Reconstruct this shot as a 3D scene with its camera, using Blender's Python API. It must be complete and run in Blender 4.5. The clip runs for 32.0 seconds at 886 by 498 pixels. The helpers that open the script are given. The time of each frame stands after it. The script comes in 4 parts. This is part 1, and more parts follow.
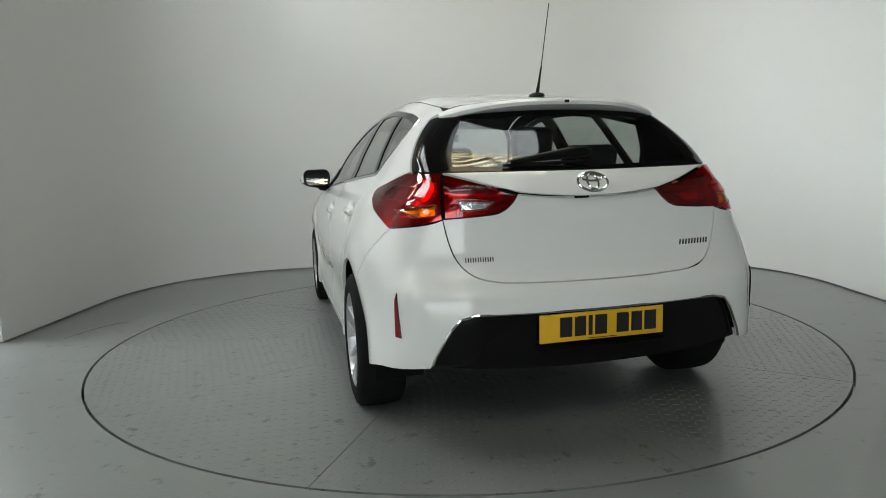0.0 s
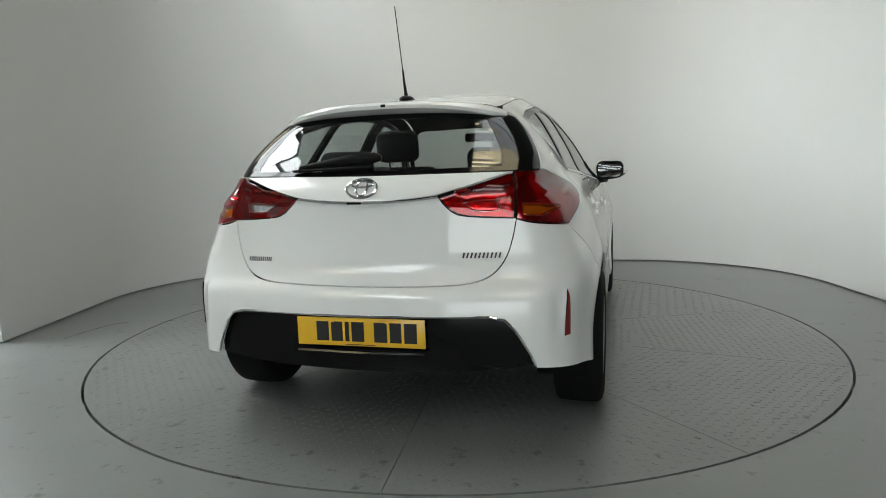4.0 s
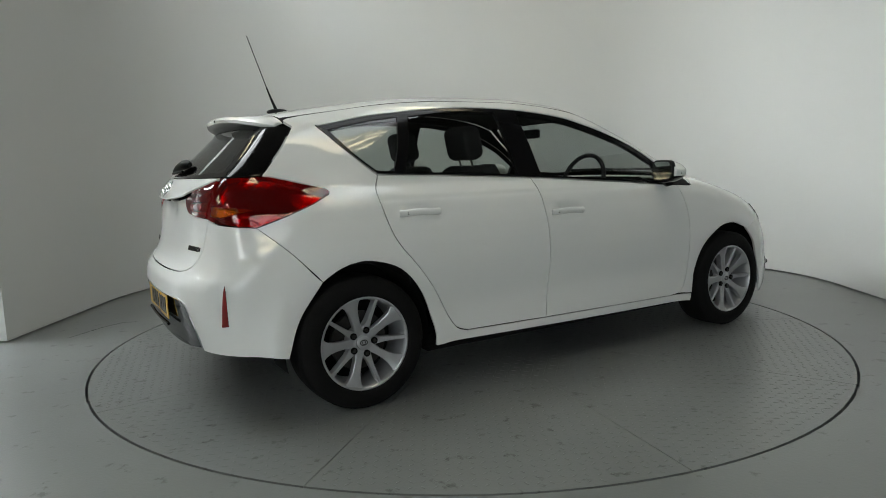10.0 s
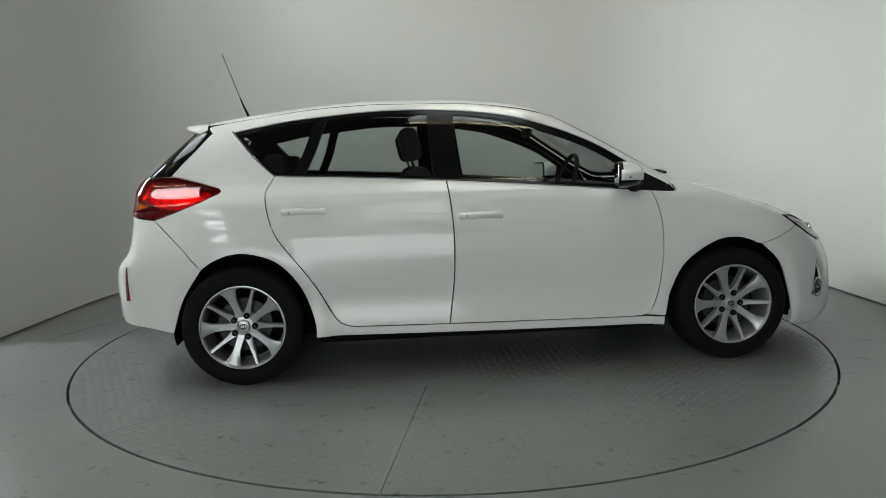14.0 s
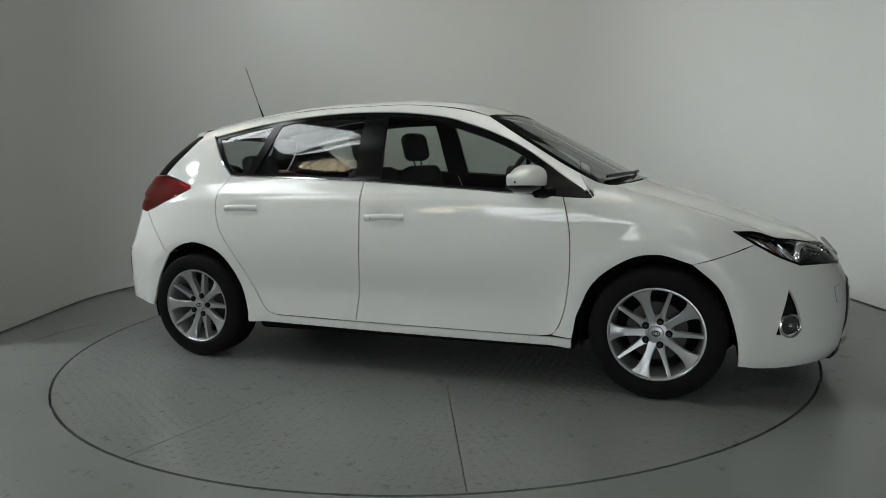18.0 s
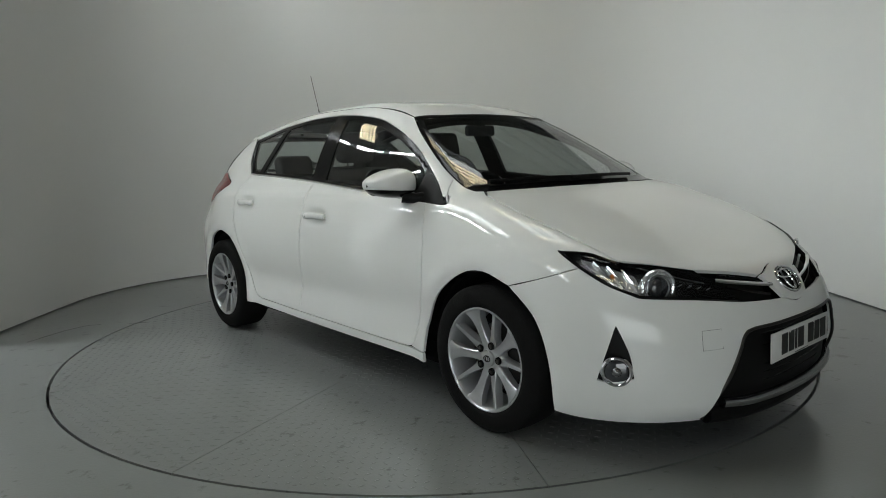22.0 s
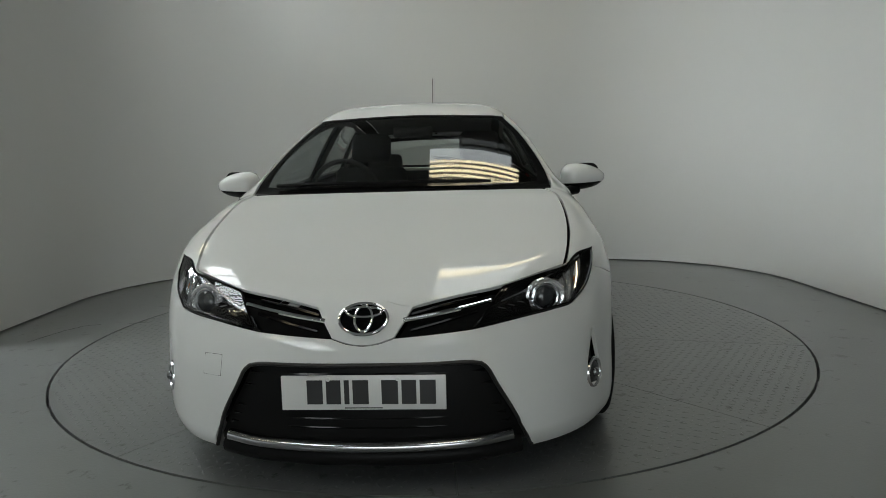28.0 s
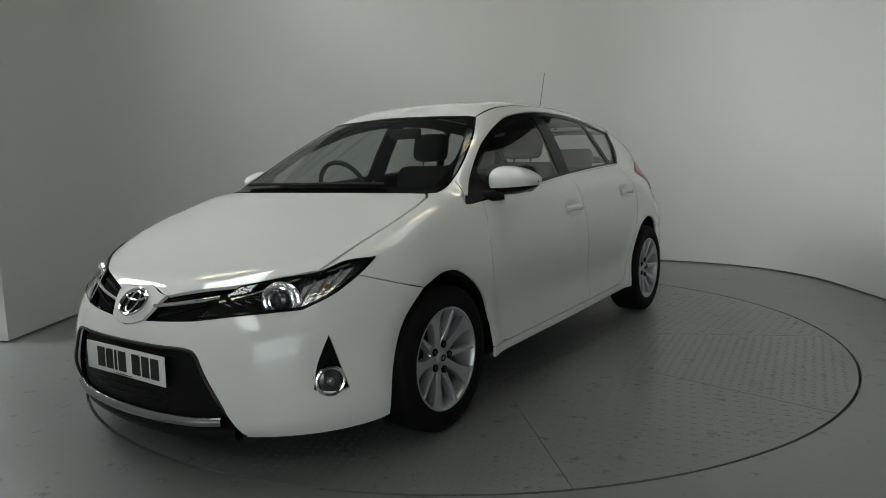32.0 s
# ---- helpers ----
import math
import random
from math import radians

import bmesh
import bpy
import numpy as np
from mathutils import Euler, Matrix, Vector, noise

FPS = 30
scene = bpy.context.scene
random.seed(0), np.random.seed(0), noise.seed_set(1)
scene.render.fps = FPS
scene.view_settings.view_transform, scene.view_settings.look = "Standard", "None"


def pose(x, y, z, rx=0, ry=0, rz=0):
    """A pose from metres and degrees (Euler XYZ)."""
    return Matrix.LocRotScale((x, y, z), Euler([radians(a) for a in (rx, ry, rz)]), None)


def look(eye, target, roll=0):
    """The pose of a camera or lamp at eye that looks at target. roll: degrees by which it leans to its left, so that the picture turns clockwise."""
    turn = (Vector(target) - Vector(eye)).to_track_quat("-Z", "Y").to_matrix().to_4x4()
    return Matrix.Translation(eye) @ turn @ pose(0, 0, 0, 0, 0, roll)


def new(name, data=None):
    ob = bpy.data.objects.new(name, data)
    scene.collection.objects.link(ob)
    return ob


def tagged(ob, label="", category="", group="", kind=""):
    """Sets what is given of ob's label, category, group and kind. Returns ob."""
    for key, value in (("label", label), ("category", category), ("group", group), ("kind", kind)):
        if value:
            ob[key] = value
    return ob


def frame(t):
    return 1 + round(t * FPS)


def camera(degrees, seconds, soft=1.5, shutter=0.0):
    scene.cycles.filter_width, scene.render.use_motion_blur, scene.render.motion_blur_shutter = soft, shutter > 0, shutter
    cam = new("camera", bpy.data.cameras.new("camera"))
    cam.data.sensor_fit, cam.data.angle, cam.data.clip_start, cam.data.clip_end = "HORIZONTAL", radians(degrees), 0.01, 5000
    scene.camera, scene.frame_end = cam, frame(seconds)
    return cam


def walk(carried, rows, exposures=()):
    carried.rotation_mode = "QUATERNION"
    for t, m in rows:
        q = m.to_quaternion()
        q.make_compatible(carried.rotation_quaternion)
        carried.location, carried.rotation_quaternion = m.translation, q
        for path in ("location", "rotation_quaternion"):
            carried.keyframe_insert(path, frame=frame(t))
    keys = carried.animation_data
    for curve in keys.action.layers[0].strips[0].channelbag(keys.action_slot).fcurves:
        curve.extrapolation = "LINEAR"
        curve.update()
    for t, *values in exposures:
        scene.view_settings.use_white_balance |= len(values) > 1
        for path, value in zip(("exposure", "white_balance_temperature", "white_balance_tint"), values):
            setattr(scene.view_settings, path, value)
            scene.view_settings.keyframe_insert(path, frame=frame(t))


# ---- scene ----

# ------------------------------------------------------------ camera
EYE = Vector((0.0, -4.3061, 1.0983))


def aim(yaw, pitch, roll):
    y, p = radians(yaw), radians(pitch)
    way = Vector((-math.sin(y) * math.cos(p), math.cos(y) * math.cos(p), math.sin(p)))
    return look(EYE, EYE + way, roll)


cam = camera(66.72, 32.0, soft=0.95)
# the head drifts a little and swings twice
FIRST, SECOND = (-7.390, -1.700), (-7.451, -1.588)
YAWS = ((0.0, 1.43, FIRST), (3.0, 1.41, FIRST), (6.0, 1.48, FIRST), (9.0, 1.69, FIRST), (12.0, 1.64, FIRST), (13.0, 1.55, FIRST), (13.5, 1.50, FIRST), (14.0, 0.43, (-7.42, -1.65)), (14.5, -0.68, SECOND), (17.0, -0.74, SECOND), (20.0, -0.80, SECOND), (23.0, -0.92, SECOND), (28.0, -0.92, SECOND), (29.5, -0.90, SECOND), (30.0, 1.23, (-7.41, -1.68)), (30.4, 1.78, FIRST), (31.0, 1.81, FIRST), (32.0, 1.78, FIRST))
walk(cam, [(t, aim(y, p, r)) for t, y, (p, r) in YAWS],
     exposures=[(0.0, -0.10), (2.0, -0.13), (3.0, 0.0), (4.5, -0.06), (6.0, -0.22), (7.0, -0.42), (8.0, -0.36), (9.0, -0.27), (12.0, -0.46), (14.0, -0.33), (17.0, -0.71), (20.0, -0.60), (22.0, -0.62), (25.0, -0.69), (28.0, -0.78), (30.0, -0.84), (32.0, -0.78)])

# ------------------------------------------------------------ light
world = bpy.data.worlds.new("world")
scene.world = world
world.use_nodes = True
world.node_tree.nodes["Background"].inputs[0].default_value = (0.55, 0.6, 0.62, 1)
world.node_tree.nodes["Background"].inputs[1].default_value = 0.05
# the last three are powers of added fill lights, not known sources
SKYLIGHT, VEILED, ROOF_FILL, WEST_FILL, SOUTH_FILL = 4.2, 13.0, 46.0, 0.4, 4.8


# ------------------------------------------------------------ materials
def material(name, base, rough=0.5, metal=0.0, coat=0.0, bump=0.0, scale=40.0, vary=0.0, vscale=3.0, glow=None, power=0.0, spec=0.5):
    m = bpy.data.materials.new(name)
    m.use_nodes = True
    nt = m.node_tree
    b = nt.nodes["Principled BSDF"]
    b.inputs["Base Color"].default_value = (*base, 1)
    b.inputs["Roughness"].default_value = rough
    b.inputs["Metallic"].default_value = metal
    b.inputs["Coat Weight"].default_value = coat
    b.inputs["Coat Roughness"].default_value = 0.03
    b.inputs["Specular IOR Level"].default_value = spec
    if glow:
        b.inputs["Emission Color"].default_value = (*glow, 1)
        b.inputs["Emission Strength"].default_value = power
    co = nt.nodes.new("ShaderNodeTexCoord")
    if vary:
        n = nt.nodes.new("ShaderNodeTexNoise")
        n.inputs["Scale"].default_value, n.inputs["Detail"].default_value = vscale, 6
        nt.links.new(co.outputs["Object"], n.inputs["Vector"])
        mix = nt.nodes.new("ShaderNodeMix")
        mix.data_type = "RGBA"
        mix.inputs[6].default_value = (*[c * (1 - vary) for c in base], 1)
        mix.inputs[7].default_value = (*[min(1, c * (1 + vary)) for c in base], 1)
        nt.links.new(n.outputs["Fac"], mix.inputs[0])
        nt.links.new(mix.outputs[2], b.inputs["Base Color"])
    if bump:
        n = nt.nodes.new("ShaderNodeTexNoise")
        n.inputs["Scale"].default_value, n.inputs["Detail"].default_value = scale, 4
        nt.links.new(co.outputs["Object"], n.inputs["Vector"])
        k = nt.nodes.new("ShaderNodeBump")
        k.inputs["Strength"].default_value, k.inputs["Distance"].default_value = bump, 0.01
        nt.links.new(n.outputs["Fac"], k.inputs["Height"])
        nt.links.new(k.outputs["Normal"], b.inputs["Normal"])
    return m


def glass_material(name, tint, gloss=0.02, ior=1.5):
    """Clear pane: what lies behind shows through its tint, with a Fresnel gloss on top."""
    m = bpy.data.materials.new(name)
    m.use_nodes = True
    nt = m.node_tree
    nt.nodes.remove(nt.nodes["Principled BSDF"])
    t, g, mix, f, p, q = (nt.nodes.new("ShaderNode" + k) for k in ("BsdfTransparent", "BsdfGlossy", "MixShader", "LayerWeight", "Math", "Math"))
    t.inputs[0].default_value = (*tint, 1)
    g.inputs["Roughness"].default_value = gloss
    f.inputs[0].default_value = 0.5
    p.operation, q.operation = "POWER", "MULTIPLY_ADD"
    p.inputs[1].default_value = 3.9
    low = ((ior - 1) / (ior + 1)) ** 2 * 1.25
    q.inputs[1].default_value, q.inputs[2].default_value = 1 - low, low
    nt.links.new(f.outputs["Facing"], p.inputs[0])
    nt.links.new(p.outputs[0], q.inputs[0])
    nt.links.new(q.outputs[0], mix.inputs[0])
    nt.links.new(t.outputs[0], mix.inputs[1])
    nt.links.new(g.outputs[0], mix.inputs[2])
    nt.links.new(mix.outputs[0], nt.nodes["Material Output"].inputs[0])
    return m


PAINT = material("white_car_paint", (0.76, 0.77, 0.75), 0.5, coat=1.0, spec=0.08)
BLACK = material("black_plastic", (0.008, 0.008, 0.008), 0.40, spec=0.10)
GLOSSBLACK = material("gloss_black", (0.005, 0.005, 0.005), 0.08, spec=0.18)
PILLAR = material("pillar_black", (0.006, 0.006, 0.0065), 0.15, spec=0.12)
DARK = material("dark_gap", (0.006, 0.006, 0.006), 0.9, spec=0.1)
RUBBER = material("tyre_rubber", (0.009, 0.009, 0.009), 0.75, bump=0.25, scale=120, spec=0.08)
ALLOY = material("silver_alloy", (0.46, 0.47, 0.48), 0.34, metal=0.6, coat=0.4, vary=0.03, vscale=30)
CHROME = material("chrome", (0.85, 0.85, 0.86), 0.06, metal=1.0)
SATIN = material("satin_chrome", (0.45, 0.45, 0.46), 0.16, metal=1.0)
STEEL = material("brake_steel", (0.05, 0.048, 0.046), 0.5, metal=0.8)
AMBER = glass_material("amber_lens", (0.95, 0.30, 0.01))
FACET = material("lamp_reflector", (0.90, 0.90, 0.90), 0.14, metal=0.75, bump=0.7, scale=22)
HOUSING = material("lamp_housing", (0.20, 0.20, 0.205), 0.22, metal=0.8, bump=0.12, scale=24)
BOWL = material("tail_lamp_bowl", (0.34, 0.30, 0.30), 0.20, metal=0.9, bump=0.4, scale=26)
HEADLINER = material("dark_headliner", (0.035, 0.035, 0.034), 0.95)
GLASS = glass_material("tinted_glass", (0.72, 0.76, 0.745))
SCREEN = glass_material("windscreen_glass", (0.70, 0.73, 0.72))
LENS = glass_material("lamp_cover", (0.93, 0.94, 0.95))
REDLENS = glass_material("red_lens", (0.78, 0.014, 0.014))
RED = material("red_reflector", (0.20, 0.005, 0.005), 0.25, coat=1.0)
CLOTH = material("seat_cloth", (0.011, 0.011, 0.012), 0.9, bump=0.2, scale=200)
TRIM = material("interior_trim", (0.018, 0.018, 0.019), 0.7, spec=0.3)
YELLOW = material("yellow_plate", (0.72, 0.42, 0.015), 0.3, coat=0.4)
WHITEPLATE = material("white_plate", (0.72, 0.72, 0.70), 0.3, coat=0.4)
INK = material("plate_ink", (0.012, 0.012, 0.012), 0.4)
WALLPAINT = material("wall_paint", (0.615, 0.62, 0.605), 0.65, vary=0.02, vscale=0.8)
FLOORPAINT = material("floor_paint", (0.185, 0.196, 0.190), 0.30, coat=0.1, vary=0.14, vscale=1.6, bump=0.06, scale=70)
PLATEPAINT = material("deck_paint", (0.178, 0.187, 0.182), 0.28, vary=0.15, vscale=2.2, bump=0.07, scale=80)


def stained(m, spots, size, strength):
    """Dark scuffs and spots with a shape of their own, over a paint."""
    nt = m.node_tree
    b = nt.nodes["Principled BSDF"]
    before = b.inputs["Base Color"].links[0].from_socket
    co = nt.nodes.new("ShaderNodeTexCoord")
    v = nt.nodes.new("ShaderNodeTexNoise")
    v.inputs["Scale"].default_value, v.inputs["Detail"].default_value, v.inputs["Roughness"].default_value = size, 8, 0.65
    nt.links.new(co.outputs["Object"], v.inputs["Vector"])
    r = nt.nodes.new("ShaderNodeMapRange")
    r.inputs["From Min"].default_value, r.inputs["From Max"].default_value = spots, spots + 0.06
    nt.links.new(v.outputs["Fac"], r.inputs["Value"])
    k = nt.nodes.new("ShaderNodeMath")
    k.operation = "MULTIPLY"
    k.inputs[1].default_value = strength
    nt.links.new(r.outputs[0], k.inputs[0])
    mix = nt.nodes.new("ShaderNodeMix")
    mix.data_type = "RGBA"
    mix.inputs[7].default_value = (0.05, 0.05, 0.045, 1)
    nt.links.new(k.outputs[0], mix.inputs[0])
    nt.links.new(before, mix.inputs[6])
    nt.links.new(mix.outputs[2], b.inputs["Base Color"])


stained(FLOORPAINT, 0.605, 9.0, 0.6)
stained(PLATEPAINT, 0.595, 11.0, 0.7)
HALLWALL = material("hall_wall", (0.45, 0.455, 0.45), 0.7, vary=0.05)
ROOFSHEET = material("roof_sheet", (0.20, 0.205, 0.20), 0.6, vary=0.05)


# ------------------------------------------------------------ helpers
def mesh_of(name, verts, faces, mats, slots=None, normals=None, smooth=True):
    me = bpy.data.meshes.new(name)
    me.from_pydata([tuple(map(float, v)) for v in verts], [], [tuple(map(int, f)) for f in faces])
    for m in mats if isinstance(mats, (list, tuple)) else [mats]:
        me.materials.append(m)
    if slots is not None:
        me.polygons.foreach_set("material_index", np.asarray(slots, dtype=np.int32))
    me.polygons.foreach_set("use_smooth", [bool(smooth)] * len(me.polygons))
    me.update()
    if normals is not None:
        me.normals_split_custom_set_from_vertices([tuple(map(float, n)) for n in normals])
    return me


def piece(name, me, parent, label=""):
    ob = new(name, me)
    ob.parent = parent
    return tagged(ob, label)


def part(name, bm, mat, parent, label="", smooth=True, m=None):
    """Links a bmesh as one mesh object under a thing or a part."""
    me = bpy.data.meshes.new(name)
    if m is not None:
        bm.transform(m)
    bmesh.ops.recalc_face_normals(bm, faces=bm.faces)
    bm.to_mesh(me)
    bm.free()
    me.materials.append(mat)
    if smooth:
        me.polygons.foreach_set("use_smooth", [True] * len(me.polygons))
        me.set_sharp_from_angle(angle=radians(38))
    return piece(name, me, parent, label)


def box(size, at=(0, 0, 0), bevel=0.0, seg=2, turn=(0, 0, 0)):
    bm = bmesh.new()
    bmesh.ops.create_cube(bm, size=1)
    bm.transform(Matrix.Diagonal((*size, 1)))
    if bevel:
        bmesh.ops.bevel(bm, geom=bm.edges[:], offset=bevel, segments=seg, profile=0.5, affect="EDGES")
    bm.transform(pose(*at, *turn))
    return bm


def rod(points, radius, sides=8, closed=False):
    """A round bar along points; radius a number or one per point."""
    bm = bmesh.new()
    pts = [Vector(p) for p in points]
    n = len(pts)
    rings = []
    for i, p in enumerate(pts):
        a = pts[(i - 1) % n] if closed or i else p
        b = pts[(i + 1) % n] if closed or i < n - 1 else p
        d = (b - a).normalized()
        u = d.cross(Vector((0, 0, 1)))
        if u.length < 1e-3:
            u = d.cross(Vector((0, 1, 0)))
        u.normalize()
        w = d.cross(u)
        r = radius[i] if isinstance(radius, (list, tuple)) else radius
        rings.append([bm.verts.new(p + (u * math.cos(k) + w * math.sin(k)) * r) for k in (2 * math.pi * j / sides for j in range(sides))])
    for i in range(n if closed else n - 1):
        a, b = rings[i], rings[(i + 1) % n]
        for j in range(sides):
            bm.faces.new((a[j], a[(j + 1) % sides], b[(j + 1) % sides], b[j]))
    if not closed:
        bm.faces.new(rings[0])
        bm.faces.new(rings[-1])
    return bm


def oval(a, b, r, steps=40):
    return rod([(a * math.cos(t), b * math.sin(t), 0) for t in (2 * math.pi * k / steps for k in range(steps))], r, 8, True)


def lathe(profile, steps=64, closed=False):
    """Turns (radius, offset) points about the y axis."""
    bm = bmesh.new()
    rings = [[bm.verts.new((r * math.cos(a), o, r * math.sin(a))) for a in (2 * math.pi * j / steps for j in range(steps))] for r, o in profile]
    for a, b in zip(rings, rings[1:] + ([rings[0]] if closed else [])):
        for j in range(steps):
            bm.faces.new((a[j], a[(j + 1) % steps], b[(j + 1) % steps], b[j]))
    if not closed:
        for ring, (r, o) in ((rings[0], profile[0]), (rings[-1], profile[-1])):
            if r < 0.02:
                bm.faces.new(ring)
    return bm


def curve(*pairs):
    """A smooth monotone curve through (x, y) pairs."""
    xs, ys = (np.array(v, float) for v in zip(*pairs))
    h, d = np.diff(xs), np.diff(ys) / np.diff(xs)
    m = np.zeros(len(xs))
    m[0], m[-1] = d[0], d[-1]
    for i in range(1, len(xs) - 1):
        if d[i - 1] * d[i] > 0:
            w1, w2 = 2 * h[i] + h[i - 1], h[i] + 2 * h[i - 1]
            m[i] = (w1 + w2) / (w1 / d[i - 1] + w2 / d[i])

    def value(x):
        x = np.asarray(x, float)
        k = np.clip(np.searchsorted(xs, x) - 1, 0, len(h) - 1)
        t = (x - xs[k]) / h[k]
        inside = (2 * t**3 - 3 * t**2 + 1) * ys[k] + (t**3 - 2 * t**2 + t) * h[k] * m[k] + (-2 * t**3 + 3 * t**2) * ys[k + 1] + (t**3 - t**2) * h[k] * m[k + 1]
        return np.where(x < xs[0], ys[0] + (x - xs[0]) * m[0], np.where(x > xs[-1], ys[-1] + (x - xs[-1]) * m[-1], inside))

    return value


# ------------------------------------------------------------ the car's shape
# x forward, y to the car's left, z up; the wheels stand at x = -1.28 and 1.275.
REAR_AXLE, FRONT_AXLE, HUB = -1.28, 1.272, 0.292
half_width = curve((0.12, 0.845), (0.19, 0.872), (0.26, 0.880), (0.42, 0.876), (0.60, 0.880), (0.70, 0.872), (0.77, 0.860), (0.84, 0.840), (0.90, 0.818), (0.95, 0.780), (1.0, 0.735), (1.15, 0.660), (1.30, 0.574), (1.38, 0.522), (1.46, 0.46))
plan_taper = curve((-2.15, 0.36), (-2.03, 0.22), (-1.95, 0.145), (-1.8, 0.075), (-1.6, 0.028), (-1.3, 0.002), (-0.9, 0.0), (1.1, 0.0), (1.35, 0.0), (1.6, 0.022), (1.8, 0.08), (1.95, 0.16), (2.1, 0.29), (2.25, 0.5))
bonnet_line = curve((-2.2, 0.93), (-1.9, 1.0), (-1.0, 1.04), (0.3, 1.03), (0.6, 1.0), (0.85, 0.988), (1.0, 0.981), (1.13, 0.958), (1.3, 0.907), (1.5, 0.842), (1.757, 0.748), (1.9, 0.694), (2.05, 0.638), (2.12, 0.58))
nose_line = curve((0.08, 2.02), (0.15, 2.15), (0.21, 2.185), (0.30, 2.19), (0.42, 2.18), (0.50, 2.16), (0.58, 2.12), (0.66, 2.07), (0.76, 1.98), (0.9, 1.75))
tail_line = curve((0.08, -1.83), (0.16, -1.948), (0.25, -1.985), (0.36, -2.0), (0.50, -2.012), (0.57, -2.005), (0.61, -1.987), (0.65, -1.954), (0.72, -1.925), (0.85, -1.906), (0.92, -1.900), (0.955, -1.898), (0.985, -1.898), (1.01, -1.891), (1.04, -1.86))
roof_line = curve((-1.75, 1.298), (-1.5, 1.345), (-1.2, 1.392), (-0.88, 1.430), (-0.54, 1.450), (-0.19, 1.450), (0.16, 1.422), (0.36, 1.383), (0.5, 1.345), (0.8, 1.235))
tailgate_line = curve((0.93, -1.940), (0.98, -1.918), (1.1, -1.80), (1.2, -1.69), (1.29, -1.60), (1.42, -1.49))


def smax(a, b, k):
    h = np.maximum(k - np.abs(a - b), 0) / k
    return np.maximum(a, b) + h * h * k / 4


def smin(a, b, k):
    return -smax(-a, -b, k)


def bell(v, w):
    return np.exp(-((v / w) ** 2))


def side_width(x, z):
    w = half_width(z) - plan_taper(x)
    for ax in (REAR_AXLE, FRONT_AXLE):
        r = np.hypot(x - ax, (z - HUB) * 0.98)
        w = w + 0.012 * bell(r - 0.385, 0.06)
    for hx, hz in ((-0.955, 0.856), (-0.065, 0.808)):
        w = w - 0.020 * np.exp(-np.abs((x - hx) / 0.090) ** 3 - np.abs((z - hz) / 0.036) ** 3)
    w = w - 0.035 * 0.5 * (1 + np.tanh((-1.58 - x) / 0.1)) * np.exp(-np.abs((z - 0.90) / 0.16) ** 4)
    mid = 0.5 * (np.tanh((x + 0.95) / 0.15) - np.tanh((x - 0.85) / 0.15))
    w = w - 0.012 * mid * bell(z - 0.40, 0.10)
    return w


def lip_height(ay):
    """Lower edge of the garnish across the tailgate."""
    lip = np.minimum(np.where(ay < 0.292, 0.937 + 0.235 * ay * ay, 0.957 + (ay - 0.292) * 0.31), 0.978)
    return 0.93 + (lip - 0.93) * np.clip((0.66 - ay) / 0.08, 0, 1)


def body(p):
    """Less than nought inside the body, more outside."""
    x, y, z = p[..., 0], p[..., 1], p[..., 2]
    ay = np.abs(y)
    side = ay - side_width(x, z)
    crown = 0.024 * (ay / 0.72) ** 2.6
    top = (z - (bonnet_line(x) - crown)) * 0.95
    nose = (x - (nose_line(z) - 0.038 - 0.24 * y * y - 0.48 * y**4)) * 0.9
    tail = (tail_line(z) + 0.075 * y * y + 0.18 * y**4 - x) * 0.95
    low = smax(smax(smax(side, top, 0.10), nose, 0.09), tail, 0.09)
    behind = x < -1.3
    low = low + behind * 0.011 * np.exp(-(((ay - 0.742) / 0.018) ** 2) - np.abs((z - 0.53) / 0.085) ** 4)
    low = low + behind * 0.008 * np.exp(-np.abs(ay / 0.13) ** 4 - ((z - 0.90) / 0.035) ** 2)
    s = 1.075 - (x + 0.30 * y * y)
    screen = (z - (1.0 + 0.565 * s - 0.015 * s * s)) * 0.86
    roof = z - (roof_line(x) - 0.045 * (ay / 0.6) ** 2.2)
    gate = (tailgate_line(z) + 0.24 * y * y - x) * 0.7
    lean = 0.5 * (1 + np.tanh((-1.05 - x) / 0.2)) * np.clip((z - 1.02) / 0.3, 0, 1)
    high = smax(smax(smax(smax(side + 0.045 * lean, roof, 0.13), screen, 0.05), gate, 0.06), np.where(x < -1.65, lip_height(ay), 0.93) - z, 0.008)
    return smin(low, high, 0.015)


def slope_of(p):
    e = 1e-3
    n = np.stack([body(p + np.eye(3)[k] * e) - body(p - np.eye(3)[k] * e) for k in range(3)], -1)
    return n / np.linalg.norm(n, axis=-1, keepdims=True)


def meet(start, way, far):
    """The outermost point of the body on rays that start inside and run far metres outwards."""
    start, way = np.atleast_2d(start).astype(float), np.atleast_2d(way).astype(float)
    steps = np.linspace(far, 0, 70)
    hi = np.full(len(start), far)
    lo = np.zeros(len(start))
    found = np.zeros(len(start), bool)
    for a in steps:
        inside = body(start + way * a) < 0
        fresh = inside & ~found
        lo[fresh] = a
        hi[fresh] = a + steps[0] - steps[1]
        found |= inside
    for _ in range(22):
        mid = (lo + hi) / 2
        inside = body(start + way * mid[:, None]) < 0
        lo, hi = np.where(inside, mid, lo), np.where(inside, hi, mid)
    return start + way * ((lo + hi) / 2)[:, None]


CORE = 0.62


